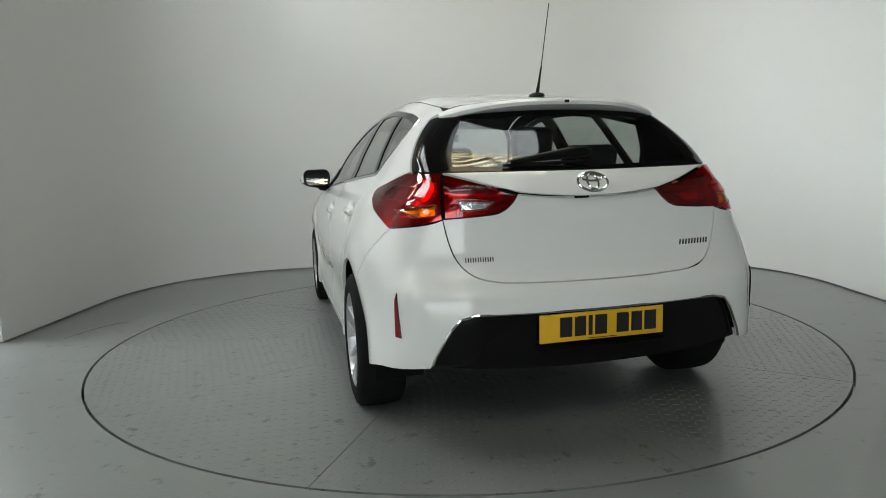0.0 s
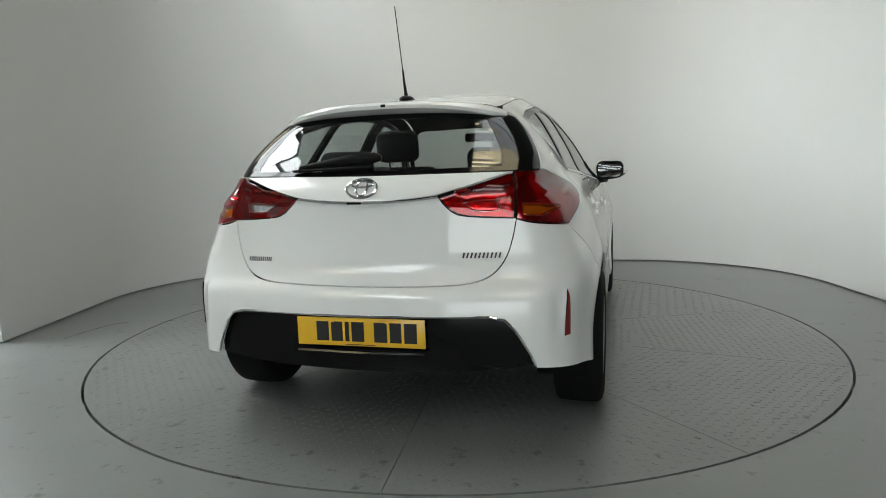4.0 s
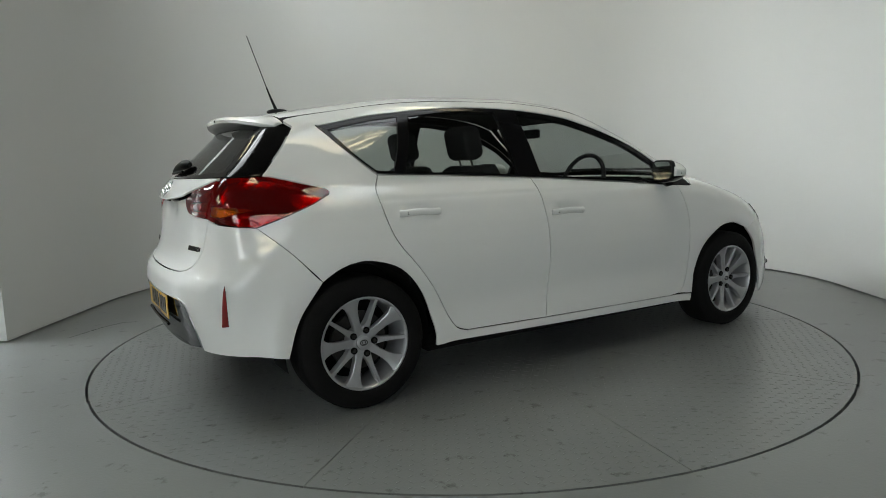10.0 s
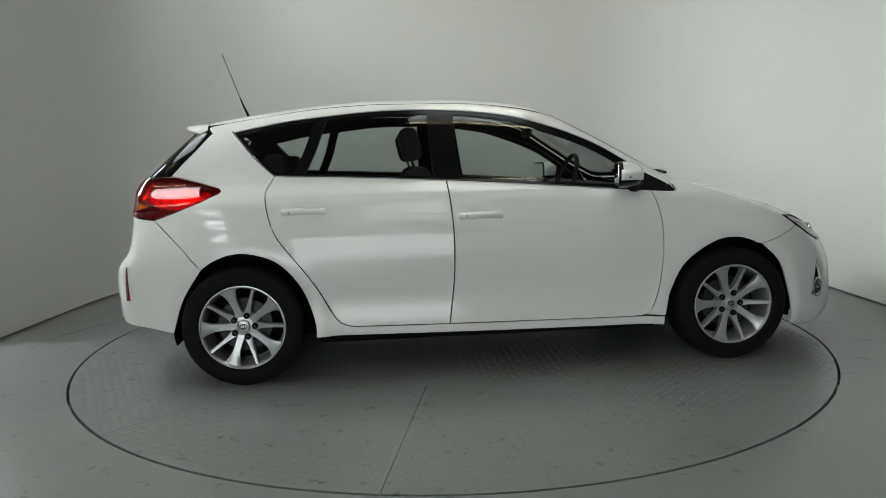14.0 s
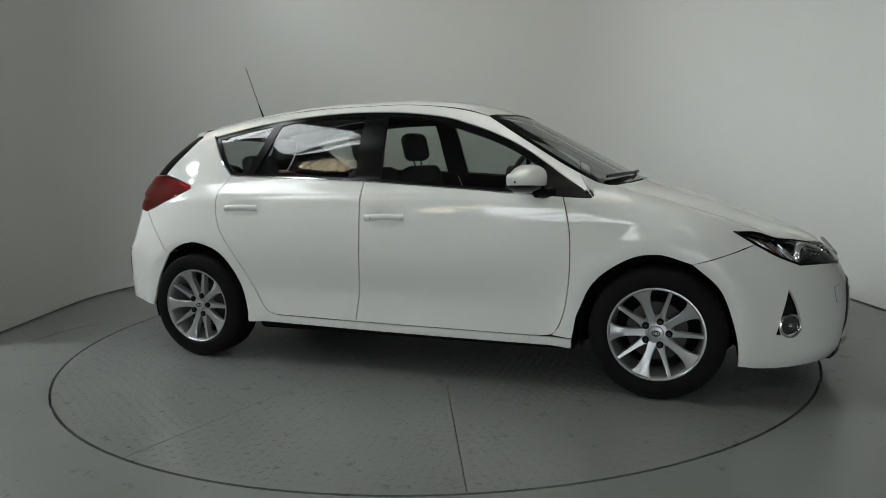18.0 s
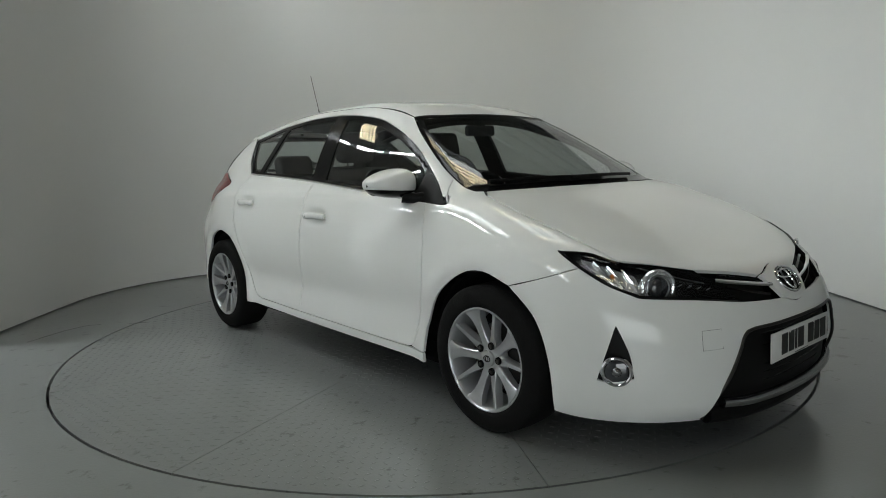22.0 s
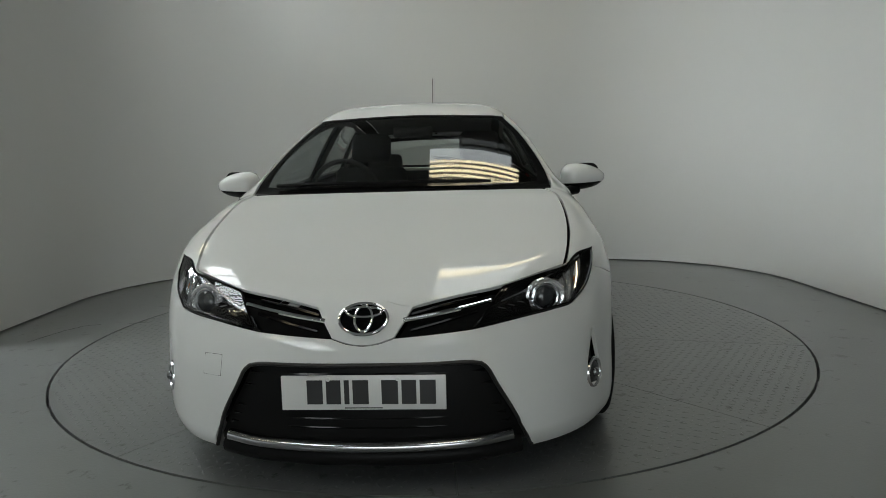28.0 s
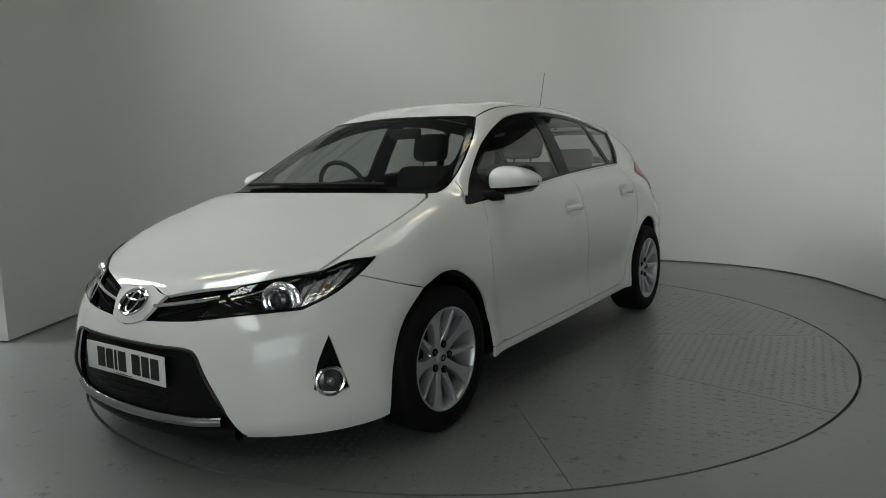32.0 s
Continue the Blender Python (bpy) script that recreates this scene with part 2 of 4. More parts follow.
def wrap_point(kind, uv):
    """Points of the body for a sheet's own coordinates."""
    u, v = uv[:, 0], uv[:, 1]
    o = np.zeros_like(u)
    if kind == "side":
        a = v / 0.8
        return meet(np.stack([u, o, o + CORE], -1), np.stack([o, np.cos(a), np.sin(a)], -1), 1.3)
    if kind == "top":
        return meet(np.stack([u, v, o + 0.2], -1), np.stack([o, o, o + 1], -1), 1.5)
    if kind == "back":
        return meet(np.stack([o - 1.0, u, v], -1), np.stack([o - 1, o, o], -1), 1.4)
    c = 1.05 if kind == "nose" else -1.05
    a = u / 0.9
    sx = 1 if kind == "nose" else -1
    return meet(np.stack([o + c, o, v], -1), np.stack([sx * np.cos(a), np.sin(a), o], -1), 1.5)


def wrap_of(kind, p):
    x, y, z = p[:, 0], p[:, 1], p[:, 2]
    if kind == "side":
        return np.stack([x, np.arctan2(z - CORE, y) * 0.8], -1)
    if kind == "top":
        return np.stack([x, y], -1)
    if kind == "back":
        return np.stack([y, z], -1)
    c = 1.05 if kind == "nose" else -1.05
    sx = 1 if kind == "nose" else -1
    return np.stack([np.arctan2(y, sx * (x - c)) * 0.9, z], -1)


def S(*pts):
    """Points on the left flank, given as (x, z)."""
    a = np.array(pts, float).reshape(-1, 2)
    o = np.zeros(len(a))
    return meet(np.stack([a[:, 0], o, a[:, 1]], -1), np.stack([o, o + 1, o], -1), 1.2)


def N(*pts):
    """Points on the nose, given as (y, z)."""
    a = np.array(pts, float).reshape(-1, 2)
    o = np.zeros(len(a))
    return meet(np.stack([o + 1.0, a[:, 0], a[:, 1]], -1), np.stack([o + 1, o, o], -1), 1.5)


def R(*pts):
    """Points on the tail, given as (y, z)."""
    a = np.array(pts, float).reshape(-1, 2)
    o = np.zeros(len(a))
    return meet(np.stack([o - 1.0, a[:, 0], a[:, 1]], -1), np.stack([o - 1, o, o], -1), 1.5)


def T(*pts):
    """Points on the top, given as (x, y)."""
    a = np.array(pts, float).reshape(-1, 2)
    o = np.zeros(len(a))
    return meet(np.stack([a[:, 0], a[:, 1], o + 0.2], -1), np.stack([o, o, o + 1], -1), 1.5)


def sweep(pts, step=0.02):
    """A smooth line through points, evenly cut."""
    p = np.asarray(pts, float)
    if len(p) == 2:
        n = max(1, int(np.linalg.norm(p[1] - p[0]) / step))
        return p[0] + (p[1] - p[0]) * np.linspace(0, 1, n + 1)[:, None]
    ext = np.vstack([2 * p[0] - p[1], p, 2 * p[-1] - p[-2]])
    out = []
    for i in range(1, len(ext) - 2):
        a, b, c, d = ext[i - 1 : i + 3]
        n = max(1, int(np.linalg.norm(c - b) / step))
        for t in np.linspace(0, 1, n, endpoint=False):
            out.append(0.5 * (2 * b + (c - a) * t + (2 * a - 5 * b + 4 * c - d) * t**2 + (3 * b - a - 3 * c + d) * t**3))
    out.append(p[-1])
    return np.array(out)


def ring_of(*lines):
    """One closed line from several that follow each other."""
    out = []
    for line in lines:
        s = sweep(line)
        if out and np.linalg.norm(out[-1][-1] - s[0]) < 0.004:
            s = s[1:]
        out.append(s)
    p = np.vstack(out)
    if np.linalg.norm(p[0] - p[-1]) < 0.004:
        p = p[:-1]
    return p


def within(q, poly):
    inside = np.zeros(len(q), bool)
    a, b = poly, np.roll(poly, -1, 0)
    for (x0, y0), (x1, y1) in zip(a, b):
        if y0 != y1:
            hit = ((y0 > q[:, 1]) != (y1 > q[:, 1])) & (q[:, 0] < (x1 - x0) * (q[:, 1] - y0) / (y1 - y0) + x0)
            inside ^= hit
    return inside


from mathutils.geometry import delaunay_2d_cdt


def shrink(kind, p, gap):
    """Draws a closed line on the body in by gap metres."""
    if not gap:
        return p
    n = slope_of(p)
    t = np.roll(p, -1, 0) - np.roll(p, 1, 0)
    t /= np.linalg.norm(t, axis=1, keepdims=True) + 1e-9
    q = np.cross(n, t)
    uv = wrap_of(kind, p)
    moved = wrap_of(kind, p + q * 0.004)
    def area(w):
        return abs(np.sum(w[:, 0] * np.roll(w[:, 1], -1) - w[:, 1] * np.roll(w[:, 0], -1)))
    if area(moved) > area(uv):
        q = -q
    return p + q * gap


def skin(kind, outline, holes=(), gap=0.0017, grid=0.028, offset=0.0, depth=0.014, back=True, mats=None):
    """A sheet of the body inside an outline, with turned-in edges and an inner face. Returns the mesh data."""
    loops = [shrink(kind, outline, gap)] + [shrink(kind, h, -gap) for h in holes]
    flat = [wrap_of(kind, p) for p in loops]
    lo, hi = flat[0].min(0), flat[0].max(0)
    gx, gy = np.meshgrid(np.arange(lo[0] + grid / 2, hi[0], grid), np.arange(lo[1] + grid / 2, hi[1], grid))
    q = np.stack([gx.ravel(), gy.ravel()], -1)
    keep = within(q, flat[0])
    for f in flat[1:]:
        keep &= ~within(q, f)
    q = q[keep]
    rim = np.vstack(flat)
    if len(q):
        far = np.min(np.linalg.norm(q[:, None] - rim[None], axis=2), axis=1) > grid * 0.42
        q = q[far]
    verts = np.vstack([rim, q])
    edges, base = [], 0
    for f in flat:
        n = len(f)
        edges += [(base + i, base + (i + 1) % n) for i in range(n)]
        base += n
    out = delaunay_2d_cdt([Vector(v) for v in verts], edges, [], 0, 1e-6)
    pv, pe, pf = np.array([tuple(v) for v in out[0]]), out[1], out[2]
    tri = np.array([f for f in pf if len(f) == 3])
    mid = pv[tri].mean(1)
    keep = within(mid, flat[0])
    for f in flat[1:]:
        keep &= ~within(mid, f)
    tri = tri[keep]
    p3 = wrap_point(kind, pv)
    nn = slope_of(p3)
    face = np.cross(p3[tri[:, 1]] - p3[tri[:, 0]], p3[tri[:, 2]] - p3[tri[:, 0]])
    wrong = (face * nn[tri[:, 0]]).sum(1) < 0
    tri[wrong] = tri[wrong][:, ::-1]
    p3 = p3 + nn * offset
    V, M, F, slot = [p3], [nn], [tri], [np.zeros(len(tri), int)]
    count = {}
    for t in tri:
        for i in range(3):
            a, b = int(t[i]), int(t[(i + 1) % 3])
            count[(a, b)] = 1
    open_edges = [(a, b) for a, b in count if (b, a) not in count]
    if depth and open_edges:
        e = np.array(open_edges)
        a, b = e[:, 0], e[:, 1]
        k = len(p3)
        m = len(e)
        out_n = np.cross(p3[b] - p3[a], nn[a])
        out_n /= np.linalg.norm(out_n, axis=1, keepdims=True) + 1e-9
        V += [p3[a], p3[b], p3[b] - nn[b] * depth, p3[a] - nn[a] * depth]
        M += [out_n] * 4
        i = np.arange(m)
        quads = np.stack([k + m + i, k + i, k + 3 * m + i, k + 2 * m + i], -1)
        F.append(quads)
        slot.append(np.ones(m, int))
    total = sum(len(v) for v in V)
    if back:
        V.append(p3 - nn * depth)
        M.append(-nn)
        F.append(tri[:, ::-1] + total)
        slot.append(np.ones(len(tri), int))
    return np.vstack(V), np.vstack(M), [tuple(f) for g in F for f in g], np.concatenate(slot)


def flip(data):
    v, n, f, s = data
    k = np.array([1, -1, 1])
    return v * k, n * k, [tuple(reversed(q)) for q in f], s


SHIFT = np.array([0.153, -0.048, 0.0115])


def put(name, data, mats, parent, label=""):
    v, n, f, s = data
    if mats is BODYMATS:
        s = np.where([len(q) == 4 for q in f], 0, s)
    return piece(name, mesh_of(name, v + SHIFT, f, mats, s, n), parent, label)


def both(name, data, mats, parent, label=""):
    """A sheet and its mirror image on the other flank."""
    return put(name, data, mats, parent, label), put(name, flip(data), mats, parent, label)


MOVE = Matrix.Translation(Vector(SHIFT))


# ------------------------------------------------------------ the room
def rounded_plan(x0, x1, front, back, radius, steps=24):
    """The wall's line on the floor: up one side, round two corners, down the other."""
    pts = [(x0, front), (x0, back - radius)]
    pts += [(x0 + radius - radius * math.cos(a), back - radius + radius * math.sin(a)) for a in (math.pi / 2 * k / steps for k in range(1, steps + 1))]
    pts += [(x1 - radius + radius * math.sin(a), back - radius + radius * math.cos(a)) for a in (math.pi / 2 * k / steps for k in range(steps + 1))]
    return pts + [(x1, front)]


def build_room():
    # the floor is one sheet with a round pit for the deck
    bm = bmesh.new()
    n = 128
    inner = [bm.verts.new((2.206 * math.cos(2 * math.pi * k / n), 2.206 * math.sin(2 * math.pi * k / n), 0)) for k in range(n)]
    pit = [bm.verts.new((v.co.x, v.co.y, -0.08)) for v in inner]
    def square(a):
        c, s = math.cos(a), math.sin(a)
        k = 17 / max(abs(c), abs(s))
        return bm.verts.new((c * k, s * k, 0))
    outer = [square(2 * math.pi * k / n) for k in range(n)]
    for k in range(n):
        j = (k + 1) % n
        bm.faces.new((inner[k], outer[k], outer[j], inner[j]))
        bm.faces.new((pit[k], inner[k], inner[j], pit[j]))
    bm.faces.new(pit)
    bm.normal_update()
    me = bpy.data.meshes.new("floor")
    bm.to_mesh(me)
    bm.free()
    me.materials.append(FLOORPAINT)
    tagged(new("floor", me), "smooth grey painted concrete floor with scuffs", "floor", kind="structure")
    floor = bpy.data.objects["floor"]
    for name, pts in (("floor_crack", ((-2.66, 0.02), (-2.62, 0.16), (-2.58, 0.30), (-2.50, 0.44), (-2.40, 0.47))), ("floor_crack", ((-2.21, 0.46), (-2.10, 0.50), (-2.03, 0.50)))):
        bm = rod([(x, y, 0.0) for x, y in pts], [0.0012] + [0.0028] * (len(pts) - 2) + [0.001], 6)
        part(name, bm, DARK, floor, "hairline crack in the floor paint", m=Matrix.Diagonal((1, 1, 0.3, 1)))
    # curved studio wall, 0.16 m thick, standing 12 mm off the floor
    line = rounded_plan(-3.01, 3.06, -0.07, 2.83, 1.6)
    out = rounded_plan(-3.17, 3.22, -0.07, 2.99, 1.76)
    n, high = len(line), 2.85
    v = [(x, y, 0.012) for x, y in line] + [(x, y, high) for x, y in line] + [(x, y, 0.012) for x, y in out] + [(x, y, high) for x, y in out]
    f = []
    for k in range(n - 1):
        f += [(k, k + 1, n + k + 1, n + k), (2 * n + k + 1, 2 * n + k, 3 * n + k, 3 * n + k + 1), (n + k, n + k + 1, 3 * n + k + 1, 3 * n + k), (k + 1, k, 2 * n + k, 2 * n + k + 1)]
    f += [(0, n, 3 * n, 2 * n), (n - 1, 2 * n + n - 1, 3 * n + n - 1, n + n - 1)]
    me = mesh_of("wall_curved", v, f, WALLPAINT, smooth=True)
    me.set_sharp_from_angle(angle=radians(40))
    tagged(new("wall_curved", me), "matt off-white curved studio wall", "wall", kind="structure")
    # unseen wall, added to keep low west light off the left floor
    ob = part("wall_light_block", box((0.14, 3.0, 2.85), (-3.40, -1.75, 1.425), 0.004, 1), WALLPAINT, None, smooth=False)
    tagged(ob, "plain off-white wall added out of view to block light", "wall", kind="structure")
    # outer hall
    for name, size, at in (("wall_south", (20.4, 0.2, 7), (-1, -16.1, 3.5)), ("wall_west", (0.2, 23.4, 7), (-11.1, -4.5, 3.5)), ("wall_east", (0.2, 23.4, 7), (9.1, -4.5, 3.5)), ("wall_north", (20.4, 0.2, 7), (-1, 7.1, 3.5))):
        ob = part(name, box(size, at), HALLWALL, None, smooth=False)
        tagged(ob, "plain grey hall wall", "wall", kind="structure")



SEAM = -101.9


def wedge(a0, a1, r0, r1, top, thick, steps=12):
    """One sector of the deck, between two angles in degrees."""
    bm = bmesh.new()
    g = 0.0016
    def ring(r, z):
        e = math.degrees(g / r) if r > 0.01 else 0
        return [bm.verts.new((r * math.cos(radians(a)), r * math.sin(radians(a)), z)) for a in np.linspace(a0 + e, a1 - e, steps)]
    a, b, c, d = ring(r0, top), ring(r1, top), ring(r1, top - thick), ring(r0, top - thick)
    for p, q in ((a, b), (b, c), (c, d), (d, a)):
        for k in range(steps - 1):
            bm.faces.new((p[k], q[k], q[k + 1], p[k + 1]))
    bm.faces.new((a[0], d[0], c[0], b[0]))
    bm.faces.new((a[-1], b[-1], c[-1], d[-1]))
    return bm


def build_deck():
    deck = tagged(new("turntable"), "round grey steel turntable with raised tread, set in the floor", "turntable")
    for k in range(10):
        part("deck_plate", wedge(SEAM + 36 * k, SEAM + 36 * (k + 1), 1.103, 2.193, 0.0, 0.05), PLATEPAINT, deck, smooth=False)
    bm = lathe([(0.0001, 0.0), (0.5, 0.0), (1.102, 0.0), (1.1025, -0.002), (1.1025, -0.05)], 128)
    bm.transform(pose(0, 0, 0, 90, 0, 0))
    part("deck_centre", bm, PLATEPAINT, deck, smooth=False)
    part("deck_base", box((2.6, 2.6, 0.012), (0, 0, -0.058)), DARK, deck, smooth=False)
    # raised tread: short bars, turned every other one, rows along each plate
    pitch, verts, faces = 0.044, [], []
    half, wide, high = 0.0165, 0.0062, 0.0014
    shape = [(-half, 0, 0), (0, -wide, 0), (half, 0, 0), (0, wide, 0), (-half * 0.45, 0, high), (half * 0.45, 0, high)]
    quads = [(0, 1, 5, 4), (1, 2, 5, 5), (2, 3, 4, 5), (3, 0, 4, 4)]
    for k in range(10):
        mid = radians(SEAM + 36 * k + 18)
        c, s = math.cos(mid), math.sin(mid)
        for i in range(-18, 19):
            for j in range(0, 27):
                u, w = 1.03 + j * pitch + 0.001, i * pitch
                if abs(math.degrees(math.atan2(w, u))) > 17.4 or not 1.13 < math.hypot(u, w) < 2.165:
                    continue
                turn = mid + (math.pi / 4 if (i + j) % 2 else -math.pi / 4)
                ct, st = math.cos(turn), math.sin(turn)
                x, y = c * u - s * w, s * u + c * w
                n = len(verts)
                verts += [(x + ct * a - st * b, y + st * a + ct * b, z) for a, b, z in shape]
                faces += [(n, n + 1, n + 5, n + 4), (n + 1, n + 2, n + 5), (n + 2, n + 3, n + 4, n + 5), (n + 3, n, n + 4)]
    for i in range(-25, 26):
        for j in range(-25, 26):
            x, y = i * pitch, j * pitch
            if math.hypot(x, y) > 1.07:
                continue
            turn = math.pi / 4 if (i + j) % 2 else -math.pi / 4
            ct, st = math.cos(turn), math.sin(turn)
            n = len(verts)
            verts += [(x + ct * a - st * b, y + st * a + ct * b, z) for a, b, z in shape]
            faces += [(n, n + 1, n + 5, n + 4), (n + 1, n + 2, n + 5), (n + 2, n + 3, n + 4, n + 5), (n + 3, n, n + 4)]
    ob = piece("tread", mesh_of("tread", verts, faces, PLATEPAINT, smooth=False), deck)
    tagged(ob, kind="stuff")
    return deck


CEILING = 4.8
SOUTH, NORTH, WEST, EAST = -16.0, 7.0, -11.0, 9.0
# skylights: x from, x to, y from, y to
OLD_SHEETS = ((0.0, 1.45, -1.35, 1.45), (0.0, 1.45, -9.0, -6.0), (0.0, 1.45, -15.75, -12.75))
VEILED_SHEETS = ((-4.55, -3.05, -1.7, 1.6), (-4.55, -3.05, -9.0, -6.0))
# unseen bright roof sheet on the west, added to light the right wall
FILL_SHEETS = ((-9.6, -6.0, -0.8, 4.2),)


def build_lights():
    sheet_glow = material("skylight_sheet", (0.8, 0.8, 0.8), 0.5, glow=(0.91, 0.98, 1.0), power=SKYLIGHT)
    roof_fill_glow = material("roof_fill_sheet", (0.8, 0.8, 0.8), 0.5, glow=(0.93, 0.985, 1.0), power=ROOF_FILL)
    veiled_glow = material("veiled_skylight_sheet", (0.8, 0.8, 0.8), 0.5, glow=(0.93, 0.985, 1.0), power=VEILED)
    west_fill_glow = material("window_sheet", (0.8, 0.8, 0.8), 0.5, glow=(0.92, 0.985, 1.0), power=WEST_FILL)
    south_fill_glow = material("south_fill_sheet", (0.8, 0.8, 0.8), 0.5, glow=(0.92, 0.985, 1.0), power=SOUTH_FILL)
    tube = material("warm_tube", (0.9, 0.85, 0.7), 0.4, glow=(1.0, 0.87, 0.58), power=13.0)
    # roof sheets round the skylights and the added fill sheet
    cuts = OLD_SHEETS + VEILED_SHEETS + FILL_SHEETS
    xs = sorted({WEST - 0.2, EAST + 0.2} | {v for c in cuts for v in c[:2]})
    ys = sorted({SOUTH - 0.2, NORTH + 0.2} | {v for c in cuts for v in c[2:]})
    bm = bmesh.new()
    for x0, x1 in zip(xs, xs[1:]):
        for y0, y1 in zip(ys, ys[1:]):
            mx, my = (x0 + x1) / 2, (y0 + y1) / 2
            if any(a < mx < b and c < my < d for a, b, c, d in cuts):
                continue
            sheet = box((x1 - x0, y1 - y0, 0.08), ((x0 + x1) / 2, (y0 + y1) / 2, CEILING + 0.1))
            me = bpy.data.meshes.new("sheet")
            sheet.to_mesh(me)
            sheet.free()
            bm.from_mesh(me)
    tagged(part("ceiling", bm, ROOFSHEET, None, smooth=False), "grey profiled sheet roof of the hall", "ceiling", kind="structure")
    for cuts, glow in ((OLD_SHEETS, sheet_glow), (VEILED_SHEETS, veiled_glow), (FILL_SHEETS, roof_fill_glow)):
        for x0, x1, y0, y1 in cuts:
            n = round((y1 - y0) / 1.5)
            d = (y1 - y0) / n
            for k in range(n):
                ob = part("skylight", box((x1 - x0, d - 0.015, 0.02), ((x0 + x1) / 2, y0 + d * (k + 0.5), CEILING + 0.12)), glow, None, smooth=False)
                tagged(ob, "translucent white roof sheet, skylights plus added fill", "skylight", group="skylights")
    for k in range(-21, 10):
        ob = part("purlin", box((EAST - WEST, 0.05, 0.14), ((EAST + WEST) / 2, 0.75 * k, CEILING - 0.02), 0.008, 1), ROOFSHEET, None)
        tagged(ob, "grey steel roof purlin", "beam", group="purlins")
    # unseen glowing panels along the west wall, added as weak low fill
    for k in range(7):
        ob = part("window_%d" % (k + 1), box((0.06, 1.9, 4.2), (WEST + 0.05, -14.4 + 2.0 * k, 2.4)), west_fill_glow, None, smooth=False)
        tagged(ob, "tall glowing panel on the hall wall, added as fill light", "window", kind="structure")
    # unseen glowing panel far behind the eye, added to brighten the car's near side
    ob = part("south_fill_panel", box((8.0, 0.06, 4.0), (-1.0, SOUTH + 0.05, 2.1)), south_fill_glow, None, smooth=False)
    tagged(ob, "wide glowing white panel, added as fill light", "door", kind="structure")
    for x, y in ((0.70, 0.75), (0.70, -1.5), (0.70, -5.25), (-4.1, 2.25), (-4.3, -2.25), (-4.1, -5.25)):
        lamp = tagged(new("strip_light"), "hanging fluorescent light with five warm tubes", "light", group="strip lights")
        lamp.location = (x, y, 4.3)
        part("housing", box((1.46, 0.34, 0.04), (0, 0, 0.05), 0.01), ROOFSHEET, lamp)
        for k in range(5):
            part("tube", rod([(-0.70, -0.13 + 0.065 * k, 0), (0.70, -0.13 + 0.065 * k, 0)], 0.015, 10), tube, lamp)
        for q in (-0.66, 0.66):
            part("hanger", rod([(q, 0, 0.06), (q, 0, 0.55)], 0.006, 6), STEEL, lamp)


def motions():
    turns = ((0, 105.57), (3, 83.70), (6, 61.75), (9, 40.05), (12, 18.85), (17, -15.0), (20, -36.15), (22, -50.45), (24, -64.9), (28, -94.55), (31, -115.9), (32, -123.05))
    rows = [(t, pose(0, 0, 0, 0, 0, a)) for t, a in turns]
    walk(CAR, rows)
    walk(DECK, rows)


build_room()
DECK = build_deck()
build_lights()

# ------------------------------------------------------------ the car
CAR = tagged(new("car"), "white five-door hatchback with silver alloy wheels on the turntable", "car")
BODYMATS = [PAINT, DARK]

BELT = [(-1.106, 1.036), (-0.70, 1.016), (-0.228, 0.988), (0.25, 0.953), (0.671, 0.918), (0.985, 0.898)]
WINDOW_TOP = [(-1.335, 1.270), (-1.10, 1.315), (-0.90, 1.340), (-0.58, 1.368), (-0.33, 1.371), (-0.08, 1.356), (0.16, 1.322), (0.32, 1.275), (0.46, 1.224), (0.63, 1.142), (0.84, 1.0), (0.985, 0.903)]
REAR_EDGE = [(-1.106, 1.033), (-1.143, 0.965), (-1.143, 0.90), (-1.120, 0.80), (-1.081, 0.717), (-0.986, 0.594), (-0.909, 0.482), (-0.835, 0.345), (-0.79, 0.288), (-0.73, 0.268)]
DOOR_FOOT = [(-0.73, 0.268), (-0.24, 0.259), (0.715, 0.249)]
FRONT_EDGE = [(0.715, 0.249), (0.80, 0.258), (0.835, 0.30), (0.868, 0.40), (0.888, 0.56), (0.888, 0.72), (0.872, 0.82), (0.848, 0.905)]
PILLAR_EDGE = [(-0.24, 0.259), (-0.213, 0.45), (-0.205, 0.62), (-0.206, 0.762), (-0.216, 0.90), (-0.225, 0.988)]
REAR_ARCH = [(-0.917, 0.223), (-0.922, 0.311), (-0.985, 0.487), (-1.095, 0.612), (-1.241, 0.661), (-1.335, 0.655), (-1.462, 0.59), (-1.566, 0.435), (-1.622, 0.275)]
FRONT_ARCH = [(0.895, 0.200), (0.920, 0.36), (1.0, 0.52), (1.149, 0.627), (1.28, 0.651), (1.42, 0.612), (1.535, 0.50), (1.594, 0.34), (1.612, 0.165)]
LAMP_UNDER = [(-1.375, 0.958), (-1.46, 0.920), (-1.58, 0.874), (-1.70, 0.833)]


def rev(a):
    return a[::-1]


def clip(line, x0, x1):
    """The stretch of a line between two places along the car."""
    p = sweep([(x, 0, z) for x, z in line], 0.01)[:, (0, 2)]
    return [tuple(q) for q in p if min(x0, x1) <= q[0] <= max(x0, x1)][::4]


def near_belt(x):
    return (x, float(np.interp(x, [b[0] for b in BELT], [b[1] for b in BELT])))


